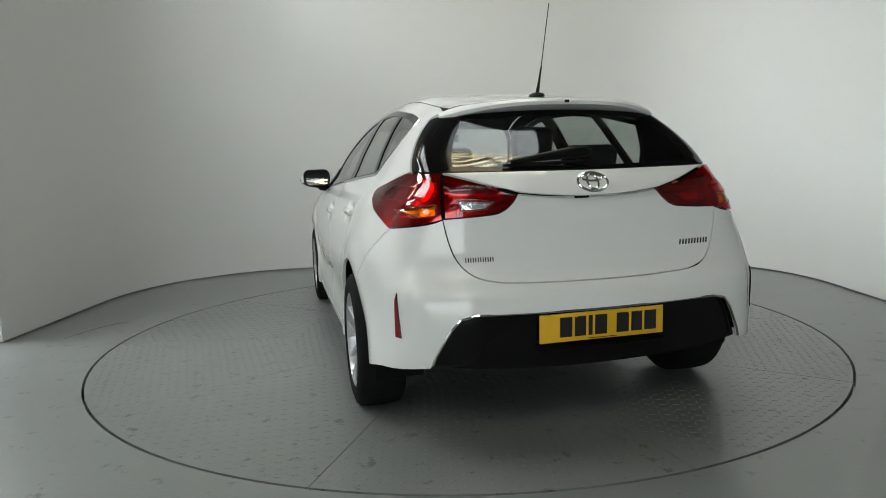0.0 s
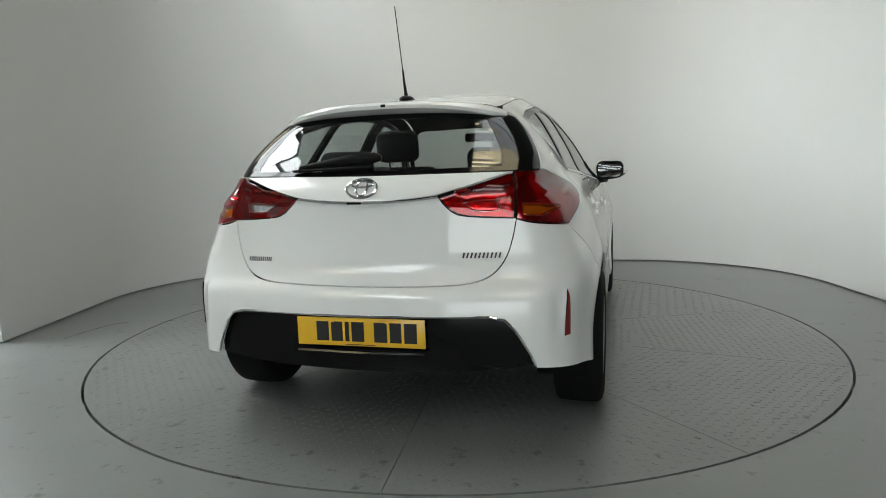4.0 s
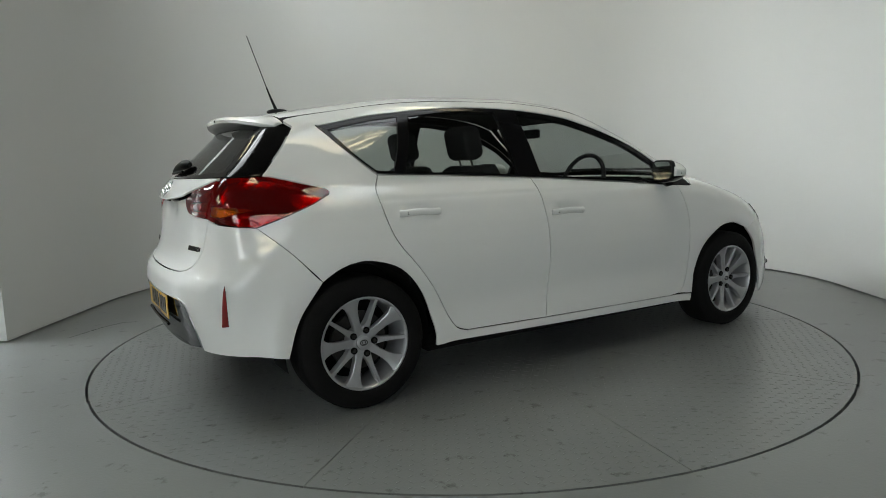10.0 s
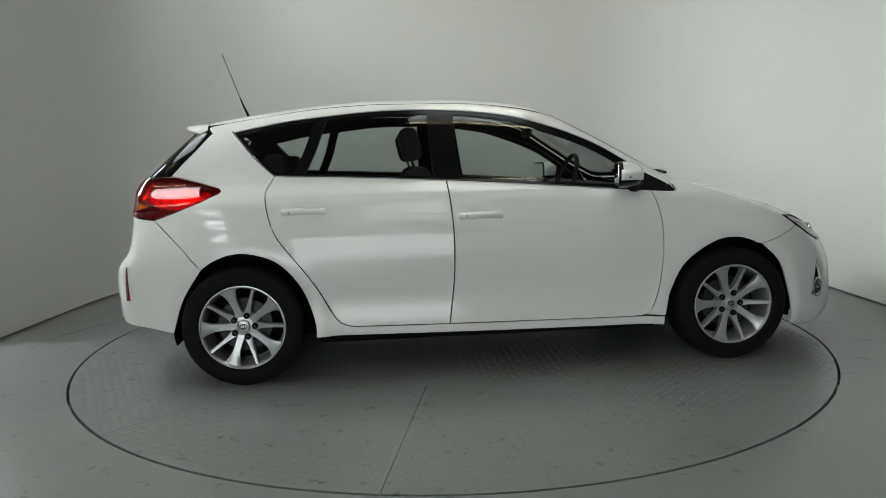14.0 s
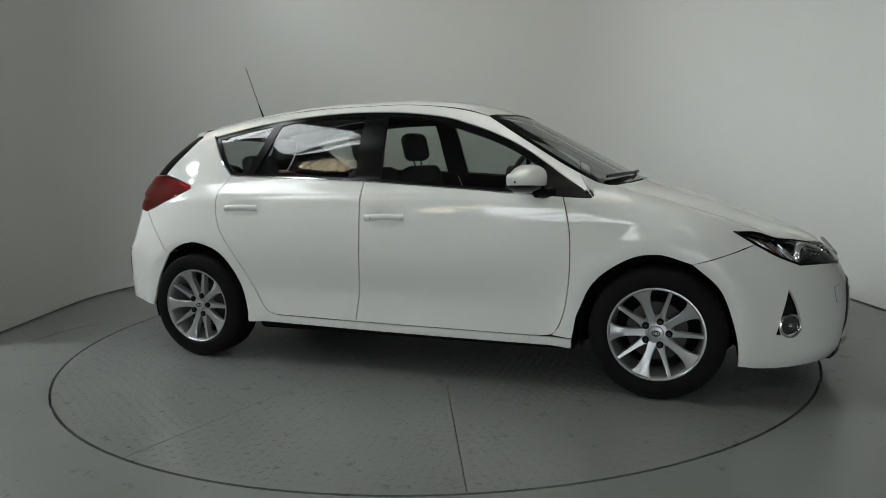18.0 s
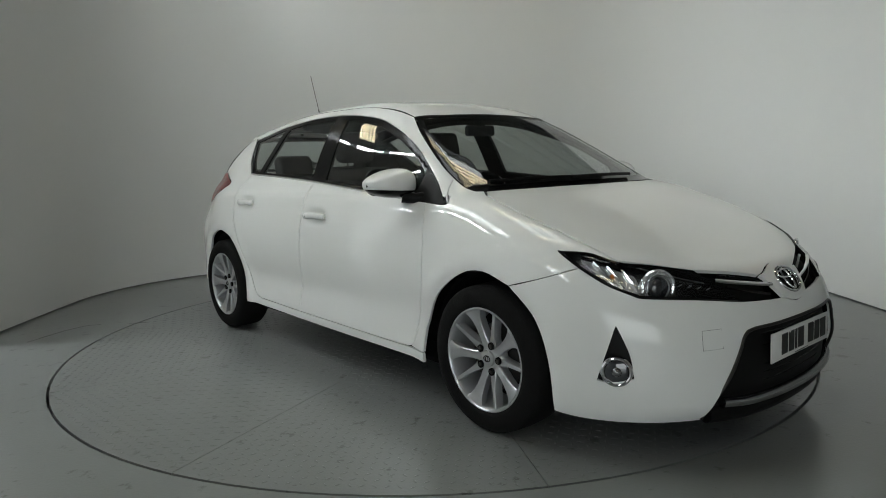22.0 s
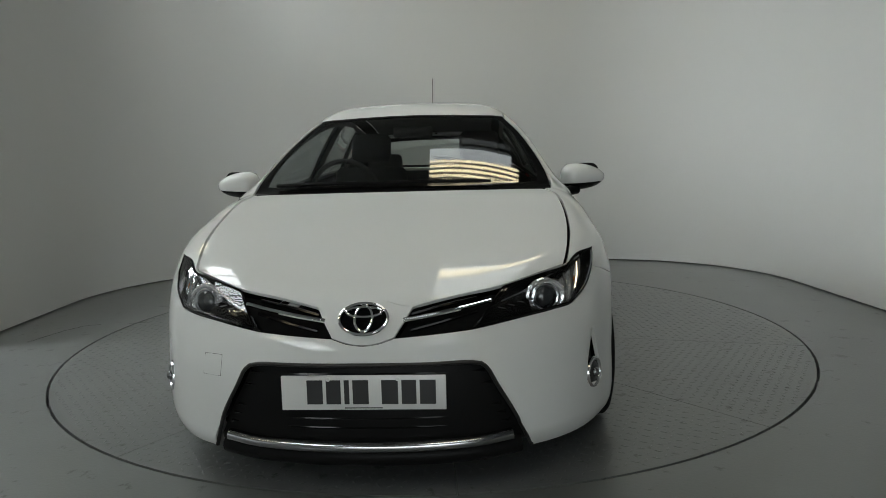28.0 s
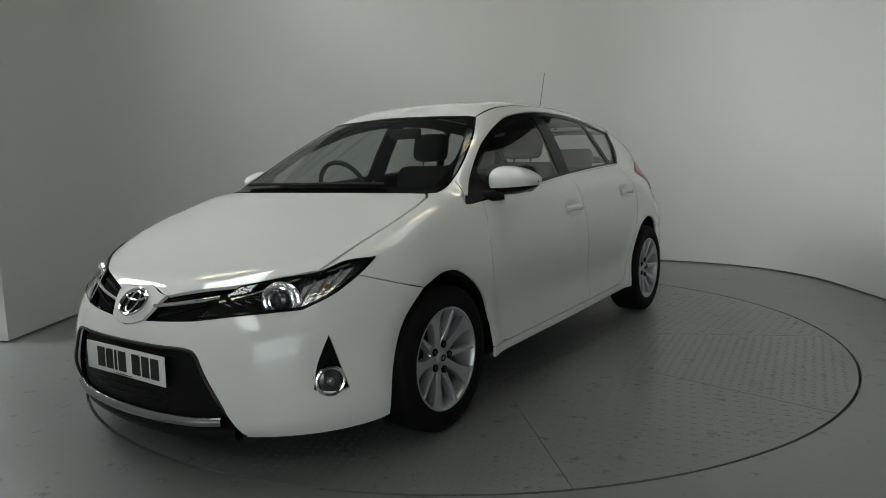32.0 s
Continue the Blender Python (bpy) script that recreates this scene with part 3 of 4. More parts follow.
def build_panels():
    # doors
    top = [near_belt(x) for x in (-0.225, 0.1, 0.4, 0.65, 0.848)]
    o = ring_of(S(*PILLAR_EDGE), S(*top), S(*rev(FRONT_EDGE)), S(*[(0.715, 0.249), (0.2, 0.254), (-0.24, 0.259)]))
    both("front_door", skin("side", o, grid=0.017, gap=0.0034), BODYMATS, CAR)
    top = [near_belt(x) for x in (-1.106, -0.8, -0.5, -0.225)]
    o = ring_of(S(*top), S(*rev(PILLAR_EDGE)), S((-0.24, 0.259), (-0.5, 0.264), (-0.73, 0.268)), S(*rev(REAR_EDGE)))
    both("rear_door", skin("side", o, grid=0.017, gap=0.0034), BODYMATS, CAR)
    # flank: sill, quarter, pillars and roof rail in one pressing
    o = ring_of(
        S(*REAR_ARCH[:6]), S((-1.335, 0.655), (-1.40, 0.63), (-1.462, 0.59)), S((-1.462, 0.59), (-1.58, 0.72), (-1.70, 0.833)), S(*rev(LAMP_UNDER)), S((-1.375, 0.958), (-1.365, 0.970), (-1.38, 0.984)), S((-1.38, 0.984), (-1.49, 1.016), (-1.59, 1.042)),
        S((-1.59, 1.042), (-1.633, 1.050)), S((-1.633, 1.050), (-1.593, 1.094), (-1.518, 1.175), (-1.470, 1.235), (-1.443, 1.268)), np.vstack([S((-1.443, 1.268)), T((-1.468, 0.478), (-1.42, 0.466), (-1.375, 0.460))]),
        T((-1.375, 0.460), (-1.0, 0.455), (-0.5, 0.455), (0.0, 0.465), (0.40, 0.505)), T((0.40, 0.505), (0.55, 0.583), (0.70, 0.640), (0.82, 0.676), (0.91, 0.694)), np.vstack([T((0.91, 0.694)), S((0.945, 0.96), (0.985, 0.903))]),
        S(*rev(WINDOW_TOP)), S((-1.335, 1.270), (-1.21, 1.13), (-1.106, 1.036)), S(*REAR_EDGE), S(*DOOR_FOOT), S((0.715, 0.249), (0.80, 0.249), (0.897, 0.246)), S((0.897, 0.246), (0.895, 0.200)), S((0.895, 0.200), (0.0, 0.212), (-0.917, 0.223)))
    both("side_panel", skin("side", o), BODYMATS, CAR)
    # front wing
    o = ring_of(S(*FRONT_EDGE[1:]), np.vstack([S((0.848, 0.905), (0.985, 0.903), (0.945, 0.96)), T((0.91, 0.694))]), T((0.91, 0.694), (0.98, 0.698), (1.047, 0.694)), np.vstack([T((1.047, 0.694)), T((1.070, 0.662))]), T((1.070, 0.662), (1.110, 0.694), (1.17, 0.713), (1.30, 0.724), (1.45, 0.722), (1.60, 0.707), (1.70, 0.688), (1.757, 0.673)),
                np.vstack([T((1.757, 0.673), (1.67, 0.724)), S((1.580, 0.750))]), S((1.580, 0.750), (1.669, 0.692)), S((1.669, 0.692), (1.55, 0.650), (1.42, 0.612)), S(*rev(FRONT_ARCH[1:6])), S((0.920, 0.36), (0.90, 0.250)), S((0.90, 0.250), (0.80, 0.257)))
    both("front_wing", skin("side", o), BODYMATS, CAR)
    # roof
    rear = [(-1.475, -0.45), (-1.50, -0.30), (-1.51, 0.0), (-1.50, 0.30), (-1.475, 0.45)]
    seam = [(-1.475, 0.45), (-1.375, 0.458), (-1.0, 0.453), (-0.5, 0.453), (0.0, 0.463), (0.40, 0.503)]
    o = ring_of(T(*rear), T(*seam), T((0.40, 0.503), (0.435, 0.38), (0.455, 0.2), (0.46, 0), (0.455, -0.2), (0.435, -0.38), (0.40, -0.503)), T(*[(x, -y) for x, y in rev(seam)]))
    put("roof", skin("top", o), [PAINT, HEADLINER], CAR)
    # bonnet
    edge = [(1.076, 0.655), (1.115, 0.688), (1.175, 0.707), (1.30, 0.718), (1.45, 0.716), (1.60, 0.701), (1.70, 0.682), (1.757, 0.666)]
    lip = [(1.757, 0.666), (1.83, 0.575), (1.92, 0.44), (1.985, 0.28), (2.028, 0.155), (2.022, 0.085), (2.0, 0.0)]
    m = [(x, -y) for x, y in lip]
    o = ring_of(T(*edge), T(*lip[:5]), T((2.028, 0.155), (2.024, 0.11), (2.008, 0.05), (2.0, 0), (2.008, -0.05), (2.024, -0.11), (2.028, -0.155)), T(*rev(m[:5])), T(*[(x, -y) for x, y in rev(edge)]), T((1.076, -0.655), (1.130, -0.35), (1.155, 0.0), (1.130, 0.35), (1.076, 0.655)))
    put("bonnet", skin("top", o, gap=0.0035), BODYMATS, CAR)
    # windscreen
    side = [(1.045, 0.688), (0.985, 0.692), (0.91, 0.688), (0.82, 0.670), (0.70, 0.633), (0.55, 0.576), (0.405, 0.498)]
    o = ring_of(T(*side), T((0.405, 0.498), (0.44, 0.38), (0.46, 0.2), (0.465, 0), (0.46, -0.2), (0.44, -0.38), (0.405, -0.498)), T(*[(x, -y) for x, y in rev(side)]), T((1.045, -0.688), (1.118, -0.35), (1.143, 0.0), (1.118, 0.35), (1.045, 0.688)))
    side = [(0.975, 0.642), (0.90, 0.640), (0.82, 0.628), (0.70, 0.594), (0.56, 0.541), (0.455, 0.480), (0.44, 0.44)]
    h = ring_of(T(*side), T((0.44, 0.44), (0.468, 0.28), (0.478, 0.0), (0.468, -0.28), (0.44, -0.44)), T(*[(x, -y) for x, y in rev(side)]), T((0.975, -0.642), (1.045, -0.45), (1.085, 0), (1.045, 0.45), (0.975, 0.642)))
    put("windscreen", skin("top", h, gap=0, offset=-0.004, depth=0.005, back=False), [SCREEN, GLOSSBLACK], CAR, "clear windscreen glass").visible_shadow = False
    put("windscreen_surround", skin("top", o, [h], gap=0.002, offset=-0.003, depth=0.006), [GLOSSBLACK, DARK], CAR, "black windscreen border")
    # tailgate and its glass
    edge = S((-1.640, 1.050), (-1.600, 1.094), (-1.525, 1.175), (-1.477, 1.235), (-1.450, 1.268))
    flip_y = np.array([1, -1, 1])
    glass = ring_of(edge, np.vstack([edge[-1:], R((0.46, 1.284), (0.25, 1.296), (0, 1.300), (-0.25, 1.296), (-0.46, 1.284)), edge[-1:] * flip_y]), rev(edge) * flip_y, np.vstack([edge[:1] * flip_y, R((-0.575, 1.050), (-0.3, 1.046), (0, 1.044), (0.3, 1.046), (0.575, 1.050)), edge[:1]]))
    side = [(0.520, 1.068), (0.508, 1.12), (0.472, 1.19), (0.425, 1.258)]
    pane = ring_of(R(*side), R((0.425, 1.258), (0.25, 1.270), (0, 1.274), (-0.25, 1.270), (-0.425, 1.258)), R(*[(-y, z) for y, z in rev(side)]), R((-0.520, 1.068), (0, 1.060), (0.520, 1.068)))
    put("rear_window", skin("tail", pane, gap=0, offset=-0.004, depth=0.004, back=False), [GLASS, GLOSSBLACK], CAR, "dark tinted rear window").visible_shadow = False
    put("rear_window_surround", skin("tail", glass, [pane], gap=0.001, offset=-0.003, depth=0.006), [GLOSSBLACK, DARK], CAR, "black border of the rear window")
    under = [(0.292, 0.957), (0.325, 0.915), (0.37, 0.886), (0.46, 0.876), (0.585, 0.870)]
    lip = [(y, 0.937 + 0.235 * y * y) for y in (0.292, 0.2, 0.1, 0, -0.1, -0.2, -0.292)]
    over, below = [(y, z + 0.006) for y, z in lip], [(y, z - 0.005) for y, z in lip]
    under[0] = (0.292, 0.952)
    o = ring_of(R((-0.565, 1.042), (-0.3, 1.040), (0, 1.038), (0.3, 1.040), (0.565, 1.042)), R((0.565, 1.044), (0.42, 0.998), (0.292, 0.963)), R(*over), R((-0.292, 0.963), (-0.42, 0.998), (-0.565, 1.044)))
    put("tailgate_garnish", skin("back", o, gap=0.0015, offset=0.003, grid=0.02, depth=0.012), [PAINT, PAINT], CAR)
    foot = [(0.585, 0.870), (0.572, 0.800), (0.552, 0.735), (0.520, 0.686), (0.472, 0.652), (0.40, 0.635), (0.30, 0.629), (0.15, 0.625), (0, 0.624)]
    foot = foot + [(-y, z) for y, z in rev(foot[:-1])]
    o = ring_of(R(*rev(below)), R(*under), R(*foot), R(*[(-y, z) for y, z in rev(under)]))
    put("tailgate", skin("back", o, gap=0.0012), BODYMATS, CAR)
    # bumpers
    o = ring_of(R(*[(y * 1.002, z - 0.0025) for y, z in rev(foot)]), np.vstack([R((0.5862, 0.8675), (0.65, 0.851)), S((-1.70, 0.833))]),
                S((-1.70, 0.833), (-1.58, 0.72), (-1.462, 0.59)), S(*REAR_ARCH[6:]), np.vstack([S((-1.622, 0.275)), S((-1.75, 0.298)), R((0.665, 0.322))]), R((0.665, 0.322), (0.645, 0.37), (0.59, 0.47), (0.555, 0.508), (0.50, 0.520)), R((0.50, 0.520), (0, 0.515), (-0.50, 0.520)), R((-0.50, 0.520), (-0.555, 0.508), (-0.59, 0.47), (-0.645, 0.37), (-0.665, 0.322)),
                np.vstack([R((-0.665, 0.322)), S((-1.75, 0.298)) * [1, -1, 1], S((-1.622, 0.275)) * [1, -1, 1]]), S(*rev(REAR_ARCH[6:])) * [1, -1, 1], S((-1.462, 0.59), (-1.58, 0.72), (-1.70, 0.833)) * [1, -1, 1], np.vstack([S((-1.70, 0.833)) * [1, -1, 1], R((-0.65, 0.851), (-0.5862, 0.8675))]))
    put("rear_bumper", skin("tail", o), BODYMATS, CAR)
    o = ring_of(R((0.665, 0.322), (0.645, 0.37), (0.59, 0.47), (0.555, 0.508), (0.50, 0.520)), R((0.50, 0.520), (0, 0.515), (-0.50, 0.520)), R((-0.50, 0.520), (-0.555, 0.508), (-0.59, 0.47), (-0.645, 0.37), (-0.665, 0.322)), R((-0.665, 0.322), (-0.4, 0.295), (0, 0.285), (0.4, 0.295), (0.665, 0.322)))
    put("rear_valance", skin("tail", o, offset=-0.024), [GLOSSBLACK, DARK], CAR, "gloss black lower rear bumper panel")
    # front bumper with the fog lamp cutouts
    mouth = [(0.53, 0.150), (0.472, 0.29), (0.415, 0.392), (0.385, 0.445), (0.34, 0.462)]
    lamp_low = [(0.342, 0.556), (0.50, 0.577), (0.60, 0.586), (0.682, 0.592)]
    tail_seam = np.vstack([N((0.682, 0.592)), S((1.765, 0.635), (1.669, 0.692))])
    k = np.array([1, -1, 1])
    o = ring_of(N((0, 0.519), (0.05, 0.525), (0.10, 0.540)), N((0.10, 0.540), (0.2, 0.546), (0.342, 0.556)), N(*lamp_low), tail_seam, S((1.669, 0.692), (1.55, 0.650), (1.42, 0.612)), S(*FRONT_ARCH[5:]), np.vstack([S((1.612, 0.165), (1.75, 0.148)), N((0.53, 0.150))]), N(*mouth), N((0.34, 0.462), (0, 0.464)))
    o = np.vstack([o, (o * k)[::-1][1:-1]])
    fog = ring_of(S((1.812, 0.50), (1.80, 0.44), (1.765, 0.305)), S((1.765, 0.305), (1.80, 0.30), (1.87, 0.315)), S((1.87, 0.315), (1.855, 0.40), (1.812, 0.50)))
    put("front_bumper", skin("nose", o, [fog, fog * k]), BODYMATS, CAR)
    both("fog_lamp_bezel", skin("nose", fog, gap=-0.002, offset=-0.028), [BLACK, DARK], CAR, "black fog lamp recess")
    o = ring_of(N(*mouth), N((0.34, 0.462), (0, 0.464), (-0.34, 0.462)), N(*[(-y, z) for y, z in rev(mouth)]), N((-0.53, 0.150), (0, 0.130), (0.53, 0.150)))
    put("lower_grille", skin("nose", o, offset=-0.032), [BLACK, DARK], CAR, "black lower grille")
    part("grille_backing", box((0.03, 0.98, 0.34), (1.965, 0, 0.30), 0.01, 1), DARK, CAR, m=MOVE)
    # headlamps and upper grille
    lamp_top = np.vstack([S((1.580, 0.750)), T((1.67, 0.721), (1.757, 0.669), (1.83, 0.579), (1.92, 0.444))])
    o = ring_of(lamp_top, np.vstack([T((1.92, 0.444)), N((0.342, 0.556))]), N(*lamp_low), tail_seam, S((1.669, 0.692), (1.580, 0.750)))
    headlamps(o)
    o = ring_of(np.vstack([N((0.342, 0.556)), T((1.92, 0.444))]), T((1.92, 0.444), (1.985, 0.285), (2.028, 0.16)), np.vstack([T((2.028, 0.16)), N((0.10, 0.540))]), N((0.10, 0.540), (0.2, 0.546), (0.342, 0.556)))
    both("upper_grille", skin("nose", o, offset=-0.03), [DARK, DARK], CAR, "black upper grille")
    o = ring_of(np.vstack([N((0.10, 0.540)), T((2.028, 0.155))]), T((2.028, 0.155), (2.024, 0.11), (2.008, 0.05), (2.0, 0), (2.008, -0.05), (2.024, -0.11), (2.028, -0.155)), np.vstack([T((2.028, -0.155)), N((-0.10, 0.540))]), N((-0.10, 0.540), (-0.05, 0.525), (0, 0.519), (0.05, 0.525), (0.10, 0.540)))
    put("badge_panel", skin("nose", o, offset=0.006), BODYMATS, CAR)


def build_windows():
    front = ring_of(S((-0.135, 1.005), (-0.150, 1.16), (-0.165, 1.338)), S((-0.165, 1.338), (-0.05, 1.328), (0.15, 1.294), (0.32, 1.242), (0.53, 1.158), (0.735, 1.035)), S((0.735, 1.035), (0.742, 0.938)), S((0.742, 0.938), (0.4, 0.962), (-0.135, 1.005)))
    rear = ring_of(S((-0.95, 1.046), (-0.895, 1.17), (-0.845, 1.320)), S((-0.845, 1.320), (-0.58, 1.346), (-0.305, 1.348)), S((-0.305, 1.348), (-0.30, 1.16), (-0.29, 1.012)), S((-0.29, 1.012), (-0.6, 1.030), (-0.95, 1.046)))
    quarter = ring_of(S((-1.285, 1.254), (-1.08, 1.294), (-0.905, 1.318)), S((-0.905, 1.318), (-0.955, 1.17), (-1.01, 1.052)), S((-1.01, 1.052), (-1.10, 1.058)), S((-1.10, 1.058), (-1.19, 1.14), (-1.285, 1.254)))
    o = ring_of(S(*WINDOW_TOP), S(*rev(BELT)), S((-1.106, 1.036), (-1.21, 1.13), (-1.335, 1.270)))
    for name, loop in (("front_side_window", front), ("rear_side_window", rear), ("quarter_window", quarter)):
        for ob in both(name, skin("side", loop, gap=0, offset=-0.008, depth=0.005, back=False), [GLASS, BLACK], CAR, "tinted side window glass"):
            ob.visible_shadow = False
    both("window_frame", skin("side", o, [front, rear, quarter], gap=0.001, offset=-0.004, depth=0.02), [PILLAR, BLACK], CAR, "glossy black window frame and pillar trim")
    sail = ring_of(S((0.738, 1.060), (0.742, 0.925)), S((0.742, 0.925), (0.87, 0.906), (0.965, 0.900)), S((0.965, 0.900), (0.978, 0.908), (0.968, 0.917)), S((0.968, 0.917), (0.85, 0.990), (0.738, 1.060)))
    both("mirror_sail", skin("side", sail, gap=0, offset=0.001, depth=0.01), [BLACK, BLACK], CAR, "black plastic corner behind the door mirror")
    strip = sweep(S((-1.335, 1.270), (-1.21, 1.13), (-1.135, 1.060), *BELT[:-1], (0.75, 0.912)), 0.03)
    n = slope_of(strip)
    for s in (1, -1):
        part("belt_strip", rod((strip + n * 0.002) * [1, s, 1] + SHIFT, 0.006, 6), CHROME, CAR, "bright metal strip under the side windows")


def build_wheel(x, s, name):
    wheel = new("wheel")
    wheel.parent = CAR
    wheel.matrix_basis = Matrix.Translation(Vector((x, s * 0.785, HUB)) + Vector(SHIFT)) @ (pose(0, 0, 0) if s > 0 else pose(0, 0, 0, 0, 0, 180))
    tagged(wheel, "silver ten-spoke alloy wheel with a black tyre")
    prof = [(0.212, -0.085), (0.225, -0.100), (0.26, -0.104), (0.286, -0.098), (0.299, -0.084), (0.302, -0.05), (0.3034, 0.0), (0.302, 0.05), (0.299, 0.084), (0.286, 0.098), (0.26, 0.106), (0.230, 0.107), (0.2155, 0.102), (0.206, 0.09)]
    part("tyre", lathe(prof, 96), RUBBER, wheel)
    prof = [(0.2145, 0.092), (0.2125, 0.100), (0.207, 0.101), (0.201, 0.095), (0.197, 0.075), (0.192, 0.03), (0.188, -0.06), (0.205, -0.088)]
    part("rim", lathe(prof, 96), ALLOY, wheel)
    part("brake_disc", lathe([(0.0001, 0.02), (0.135, 0.02), (0.135, 0.0), (0.0001, 0.0)], 48), STEEL, wheel)
    part("wheel_back", lathe([(0.0001, -0.05), (0.187, -0.05)], 48), DARK, wheel)
    wide = ((0.045, 0.021, 0.021, 0.064), (0.09, 0.0175, 0.0175, 0.072), (0.13, 0.0195, 0.0195, 0.080), (0.16, 0.025, 0.025, 0.087), (0.182, 0.034, 0.034, 0.092), (0.195, 0.045, 0.045, 0.096), (0.200, 0.050, 0.050, 0.0975))
    slim = ((0.045, 0.020, 0.020, 0.063), (0.075, 0.0175, 0.0175, 0.067), (0.10, 0.0125, 0.0125, 0.074), (0.15, 0.0095, 0.0095, 0.085), (0.201, 0.0085, 0.0085, 0.096))
    for k in range(10):
        bm = bmesh.new()
        rows = []
        for r, w, v, y in slim if k % 2 else wide:
            rows.append([bm.verts.new((r, y - 0.04, w * 0.8)), bm.verts.new((r, y - 0.004, w)), bm.verts.new((r, y, w * 0.8)), bm.verts.new((r, y - 0.001, 0)), bm.verts.new((r, y, -v * 0.8)), bm.verts.new((r, y - 0.004, -v)), bm.verts.new((r, y - 0.04, -v * 0.8))])
        for a, b in zip(rows, rows[1:]):
            for j in range(7):
                bm.faces.new((a[j], a[(j + 1) % 7], b[(j + 1) % 7], b[j]))
        bm.faces.new(rows[0])
        bm.faces.new(rows[-1])
        part("spoke", bm, ALLOY, wheel, m=pose(0, 0, 0, 0, 36 * k, 0))
    cap = part("hub_cap", lathe([(0.0001, 0.077), (0.024, 0.077), (0.031, 0.074), (0.034, 0.066), (0.034, 0.04)], 32), ALLOY, wheel)
    part("cap_badge", oval(0.017, 0.012, 0.0022, 24), STEEL, cap, m=pose(0, 0.0775, 0, 90, 0, 0))
    part("cap_badge_bar", oval(0.007, 0.010, 0.0018, 18), STEEL, cap, m=pose(0, 0.0775, 0, 90, 0, 0))
    part("hub", lathe([(0.03, 0.066), (0.066, 0.062), (0.075, 0.05), (0.077, 0.03)], 40), ALLOY, wheel)
    for k in range(5):
        part("nut_pocket", lathe([(0.0001, 0.0705), (0.013, 0.0705), (0.014, 0.072), (0.0155, 0.072), (0.0155, 0.05)], 16), DARK, wheel, m=pose(0.056 * math.cos(math.radians(72 * k + 36)), 0, 0.056 * math.sin(math.radians(72 * k + 36))))
        part("wheel_nut", lathe([(0.0001, 0.0755), (0.007, 0.0755), (0.0085, 0.073), (0.0085, 0.05)], 12), STEEL, wheel, m=pose(0.056 * math.cos(math.radians(72 * k + 36)), 0, 0.056 * math.sin(math.radians(72 * k + 36))))
    liner = lathe([(0.352, 0.045), (0.352, -0.16), (0.0001, -0.161)], 48)
    for v in [v for v in liner.verts if v.co.z < -0.12]:
        liner.verts.remove(v)
    part("arch_liner", liner, DARK, CAR, m=wheel.matrix_basis.copy())


def seat(x, y, parent_name, high=True):
    s = tagged(new("seat"), "dark grey cloth car seat")
    s.parent = CAR
    s.matrix_basis = Matrix.Translation(Vector((x, y, 0.0)) + Vector(SHIFT))
    part("seat_cushion", box((0.50, 0.50, 0.16), (0.05, 0, 0.42), 0.05, 3, (0, -8, 0)), CLOTH, s)
    part("seat_back", box((0.14, 0.48, 0.62), (-0.26, 0, 0.76), 0.055, 3, (0, -18, 0)), CLOTH, s)
    part("headrest", box((0.11, 0.26, 0.19), (-0.375, 0, 1.185), 0.045, 3, (0, -12, 0)), CLOTH, s)
    for q in (-0.06, 0.06):
        part("headrest_post", rod([(-0.34, q, 1.0), (-0.375, q, 1.13)], 0.006, 6), STEEL, s)
    return s


def build_interior():
    seat(-0.02, -0.36, "driver")
    seat(-0.02, 0.36, "passenger")
    part("rear_bench", box((0.5, 1.20, 0.18), (-0.72, 0, 0.42), 0.05, 3, (0, -8, 0)), CLOTH, CAR, m=MOVE)
    part("rear_backrest", box((0.14, 1.22, 0.62), (-1.03, 0, 0.72), 0.05, 3, (0, -20, 0)), CLOTH, CAR, m=MOVE)
    for y in (-0.38, 0.38):
        part("rear_headrest", box((0.10, 0.27, 0.15), (-1.14, y, 1.075), 0.04, 3, (0, -15, 0)), CLOTH, CAR, m=MOVE)
    part("dashboard", box((0.46, 1.30, 0.26), (0.83, 0, 0.80), 0.08, 4, (0, 6, 0)), TRIM, CAR, m=MOVE)
    part("parking_card", box((0.05, 0.12, 0.002), (0.955, -0.50, 0.945), 0.0008, 1, (0, 12, 8)), WHITEPLATE, CAR, "small white card on the dashboard", m=MOVE)
    part("floor_pan", box((3.0, 1.30, 0.06), (0.10, 0, 0.21), 0.02, 1), DARK, CAR, m=MOVE)
    for x0, x1, w, z in ((-0.92, 0.90, 1.58, 0.19), (-1.74, -1.55, 0.9, 0.37), (1.60, 1.90, 1.10, 0.19)):
        part("underbody", box((x1 - x0, w, 0.05), ((x0 + x1) / 2, 0, z), 0.02, 1), DARK, CAR, m=MOVE)
    part("steering_wheel", rod([(0.50 + 0.06 * math.sin(a), -0.36 + 0.18 * math.cos(a), 0.93 + 0.17 * math.sin(a)) for a in (2 * math.pi * k / 32 for k in range(32))], 0.014, 8, True), TRIM, CAR, m=MOVE)
    part("rear_view_mirror", box((0.03, 0.22, 0.06), (0.36, 0, 1.25), 0.014, 2), TRIM, CAR, m=MOVE)



def frame_on(p, n, up=(0, 0, 1)):
    """A pose on the body: x along it, y up it, z off it."""
    n = Vector(n).normalized()
    u = Vector(up)
    x = u.cross(n).normalized()
    y = n.cross(x)
    m = Matrix((x, y, n)).transposed().to_4x4()
    return Matrix.Translation(Vector(p)) @ m


def on_body(p):
    p = np.atleast_2d(p)[:1]
    return MOVE @ frame_on(p[0], slope_of(p)[0])


